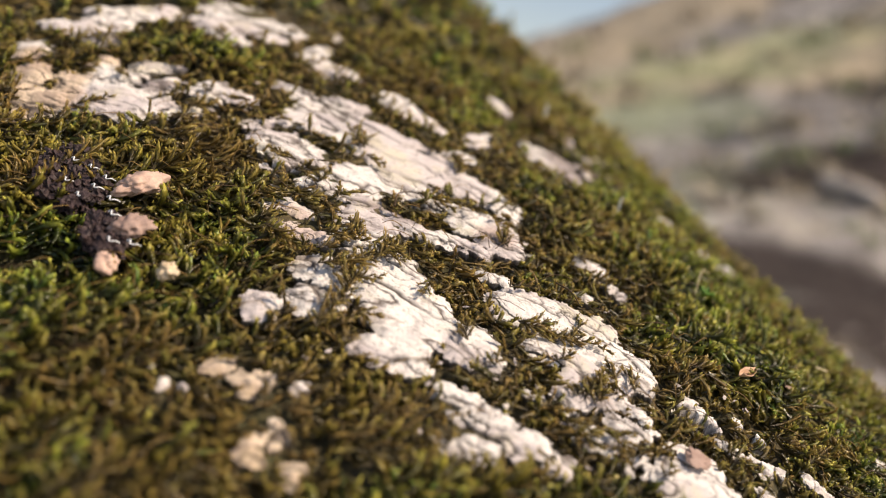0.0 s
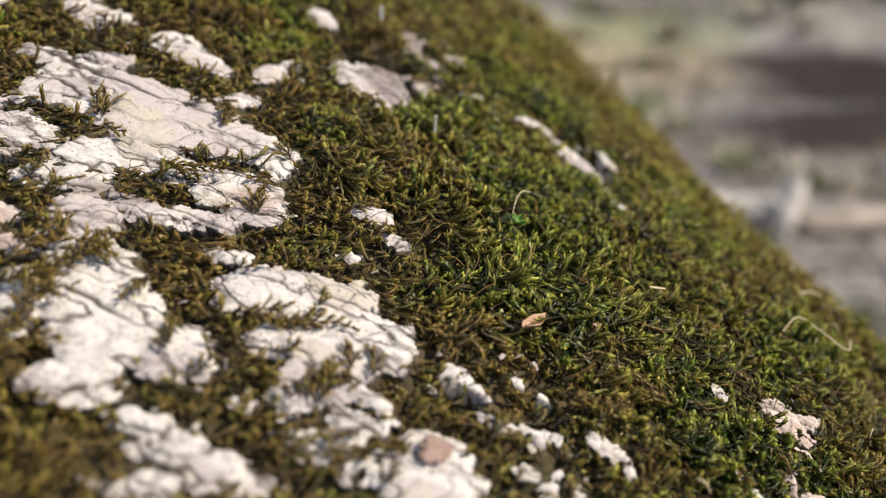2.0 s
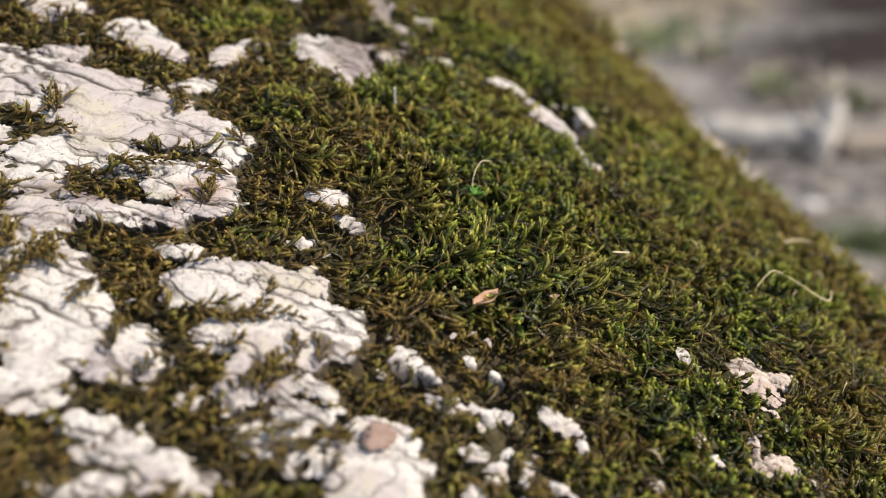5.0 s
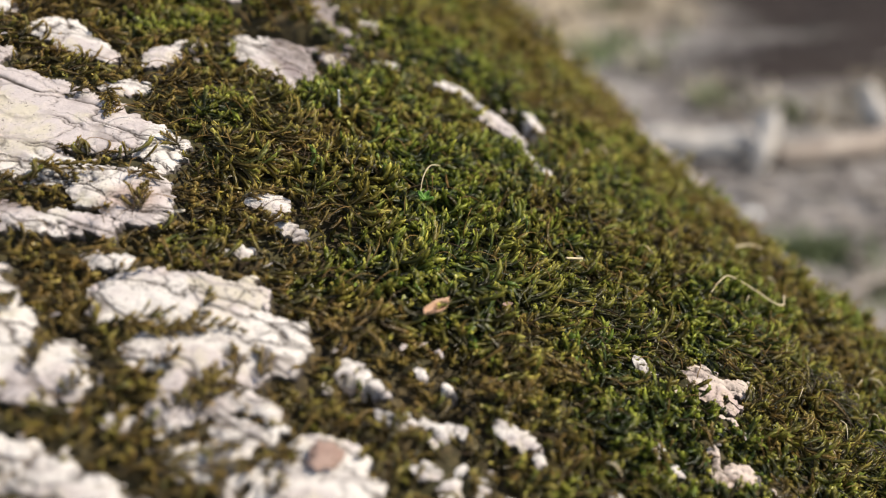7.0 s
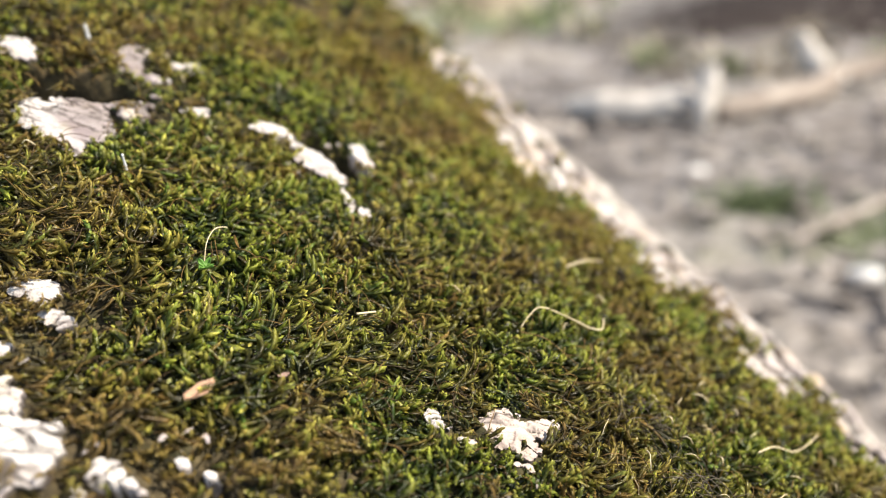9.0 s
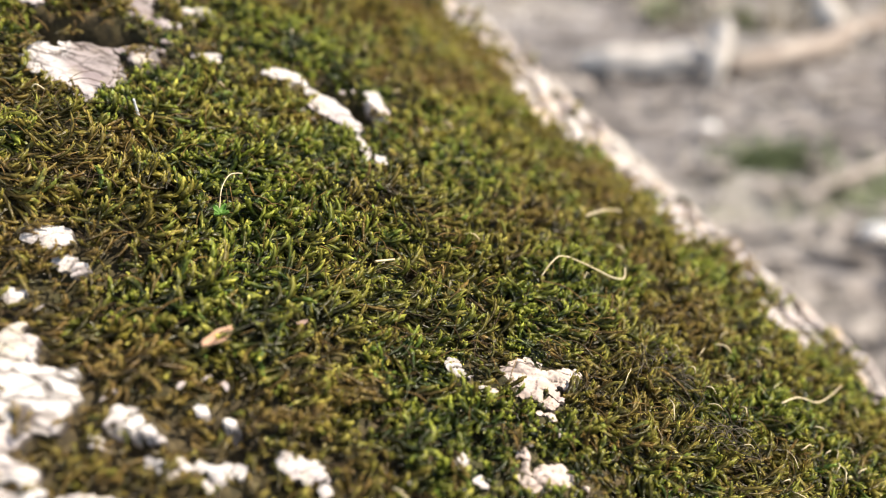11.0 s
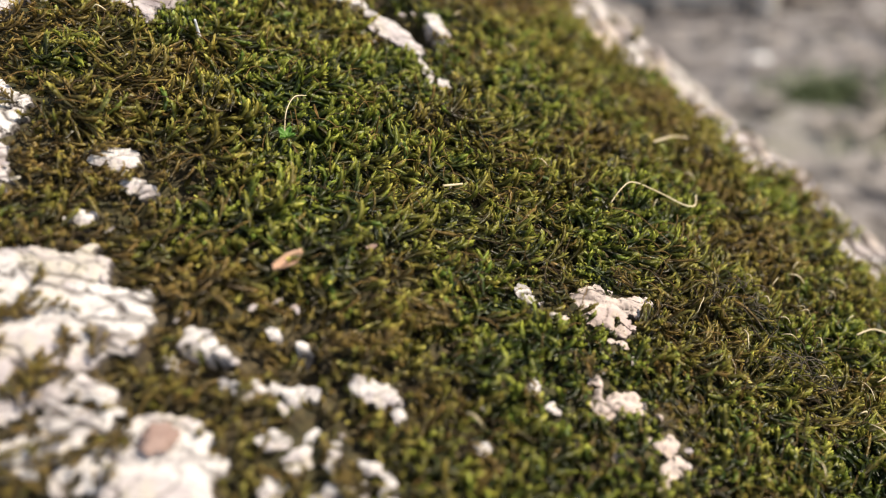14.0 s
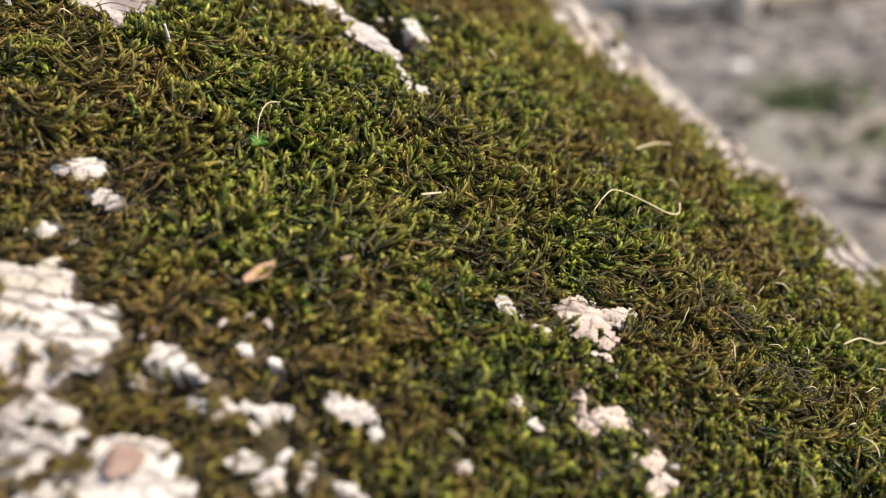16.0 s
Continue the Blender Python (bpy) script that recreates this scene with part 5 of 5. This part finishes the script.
def tussocks():
    """Dry and green grass tussocks and low weeds over the slope, in one mesh."""
    r = np.random.default_rng(15)
    V, F, tone = [], [], []
    for _ in range(420):
        d, az = 2.9 * (32.0 / 2.9) ** r.random(), radians(r.uniform(-2, 42))
        x0, y0 = d * math.sin(az), d * math.cos(az)
        if float(blobs(np.array(x0), np.array(y0), DARK_GROUND[:5], 20)) > 0.2:
            continue
        z0 = float(ground_height(np.array(x0), np.array(y0))) - 0.01
        size = (0.05 + 0.018 * d) * r.uniform(0.5, 1.3)
        hue = r.random()
        for _ in range(22):
            h, L, W = r.uniform(0, 6.28), size * r.uniform(0.6, 1.3), size * r.uniform(0.05, 0.11)
            x, y = x0 + size * r.normal(0, 0.35), y0 + size * r.normal(0, 0.35)
            base = len(V)
            for f in (0.0, 0.5, 1.0):
                w = W * (1 - 0.8 * f)
                lx, ly = L * 0.7 * f * f * math.cos(h), L * 0.7 * f * f * math.sin(h)
                for side in (-1, 1):
                    V.append((x + lx - side * w * math.sin(h), y + ly + side * w * math.cos(h), z0 + L * f * (1 - 0.3 * f)))
                    tone.append(hue)
            F += [tuple(base + k for k in q) for q in grid_faces(3, 2)]
    m, nt, bs = material("tussock_blades", 0.8)
    nt.links.new(ramp(nt, attribute(nt, "tone"), [(0.0, (0.10, 0.085, 0.07)), (0.35, (0.36, 0.31, 0.23)), (0.6, (0.50, 0.44, 0.34)), (0.75, (0.15, 0.19, 0.08)), (1.0, (0.22, 0.27, 0.13))]), bs.inputs["Base Color"])
    me = mesh_from("grass_tussocks", V, F, m)
    me.attributes.new("tone", "FLOAT", "POINT").data.foreach_set("value", np.array(tone, np.float32))
    return tagged(new("grass_tussocks", me), "dry straw-coloured and green grass tussocks scattered over the slope", "grass", "", "stuff")


tussocks()


def limb(pts, radii, seed, n=36, sides=12):
    """An uneven, knotty piece of dead wood through a few points."""
    line = smooth_line(pts, n)
    f = np.linspace(0, 1, n)
    rad = np.interp(f, np.linspace(0, 1, len(radii)), radii) * (1 + 0.35 * (vnoise(f * 9 + seed, f * 0 + 3.3, 8) - 0.5))
    line = line + np.stack([0.3 * rad * (vnoise(f * 7, f * 0 + seed + k, 9) - 0.5) for k in range(3)], -1)
    return tube(line, rad, sides)


def fallen_branch():
    root = new("fallen_branch")
    root.location = (0.80, 2.08, 0.0)
    tagged(root, "bleached fallen branch with broken stubs lying on the ground", "branch")
    for name, pts, radii, label in (
            ("stem", [(0.45, 2.16, 0.03), (0.53, 2.105, 0.045), (0.61, 2.08, 0.045), (0.70, 2.07, 0.05), (0.79, 2.08, 0.055)], (0.022, 0.036, 0.040, 0.039, 0.028), "bleached thick end of the branch"),
            ("limb", [(0.80, 2.06, 0.03), (0.92, 2.11, 0.035), (1.04, 2.17, 0.035), (1.16, 2.27, 0.035), (1.29, 2.40, 0.04), (1.52, 2.50, 0.05)], (0.024, 0.030, 0.034, 0.034, 0.030, 0.020), "brown and grey upper limb"),
            ("stub", [(1.23, 2.35, 0.02), (1.18, 2.38, 0.09), (1.14, 2.40, 0.16)], (0.040, 0.034, 0.022), "short broken side branch"),
            ("stub", [(0.735, 1.96, -0.01), (0.74, 1.98, 0.05), (0.755, 2.01, 0.09), (0.77, 2.03, 0.15)], (0.014, 0.021, 0.025, 0.016), "upright broken side branch"),
            ("stub", [(0.755, 2.01, 0.085), (0.735, 2.03, 0.115), (0.72, 2.04, 0.14)], (0.014, 0.010, 0.006), "short forked twig")):
        v, f = limb(np.array(pts) - np.array(root.location), radii, 3.0 + len(root.children), 30)
        child(name, mesh_from(name, v, f, M_BROWNWOOD if name == "limb" else M_PALEWOOD), root, label)
    return root


fallen_branch()


def dead_stick(pts, radii, seed, label):
    v, f = limb(pts, radii, seed, 28, 10)
    return thing("dead_stick", v, f, M_DEADWOOD, label, "stick", "sticks on the ground")


dead_stick([(0.27, 1.955, 0.02), (0.34, 1.94, 0.03), (0.43, 1.92, 0.025)], (0.014, 0.022, 0.019), 5.0, "short brown stick lying on the leaf litter")
dead_stick([(0.62, 1.215, 0.012), (0.70, 1.265, 0.02), (0.78, 1.31, 0.022), (0.90, 1.40, 0.02), (1.05, 1.47, 0.02)], (0.004, 0.008, 0.009, 0.008, 0.005), 6.0, "thin pale bent stick lying on the ground")


def ground_rock(x, y, size, seed, label):
    bm = bmesh.new()
    bmesh.ops.create_icosphere(bm, subdivisions=3, radius=1.0)
    z = float(ground_height(np.array(x), np.array(y)))
    v = []
    for w in bm.verts:
        c = w.co
        k = 1 + 0.30 * noise.noise(c * 1.2 + Vector((seed, 0, 0))) + 0.10 * noise.noise(c * 3 + Vector((0, seed, 0)))
        v.append((x + size * k * c.x, y + size * 0.8 * k * c.y, z + size * 0.45 + size * 0.65 * k * c.z))
    f = [tuple(i.index for i in q.verts) for q in bm.faces]
    bm.free()
    return thing("stone", v, f, M_STONE, label, "stone", "stones on the ground")


ground_rock(0.671, 1.076, 0.025, 1.0, "small white stone lying on the leaf litter")
ground_rock(0.954, 1.911, 0.018, 2.0, "pale stone lying on the leaf litter")
ground_rock(0.60, 1.60, 0.022, 3.0, "pale stone lying on the leaf litter")


def far_log():
    """A pale log that lies on the slope."""
    pts = []
    for az, d in ((22.3, 9.6), (23.6, 9.4), (25.5, 9.0)):
        x, y = d * math.sin(radians(az)), d * math.cos(radians(az))
        pts.append((x, y, float(ground_height(np.array(x), np.array(y))) + 0.12))
    line = smooth_line(pts, 16)
    v, f = tube(line, np.linspace(0.13, 0.09, 16), 10)
    return thing("fallen_log", v, f, M_DEADWOOD, "pale bleached log lying on the slope", "log")


far_log()
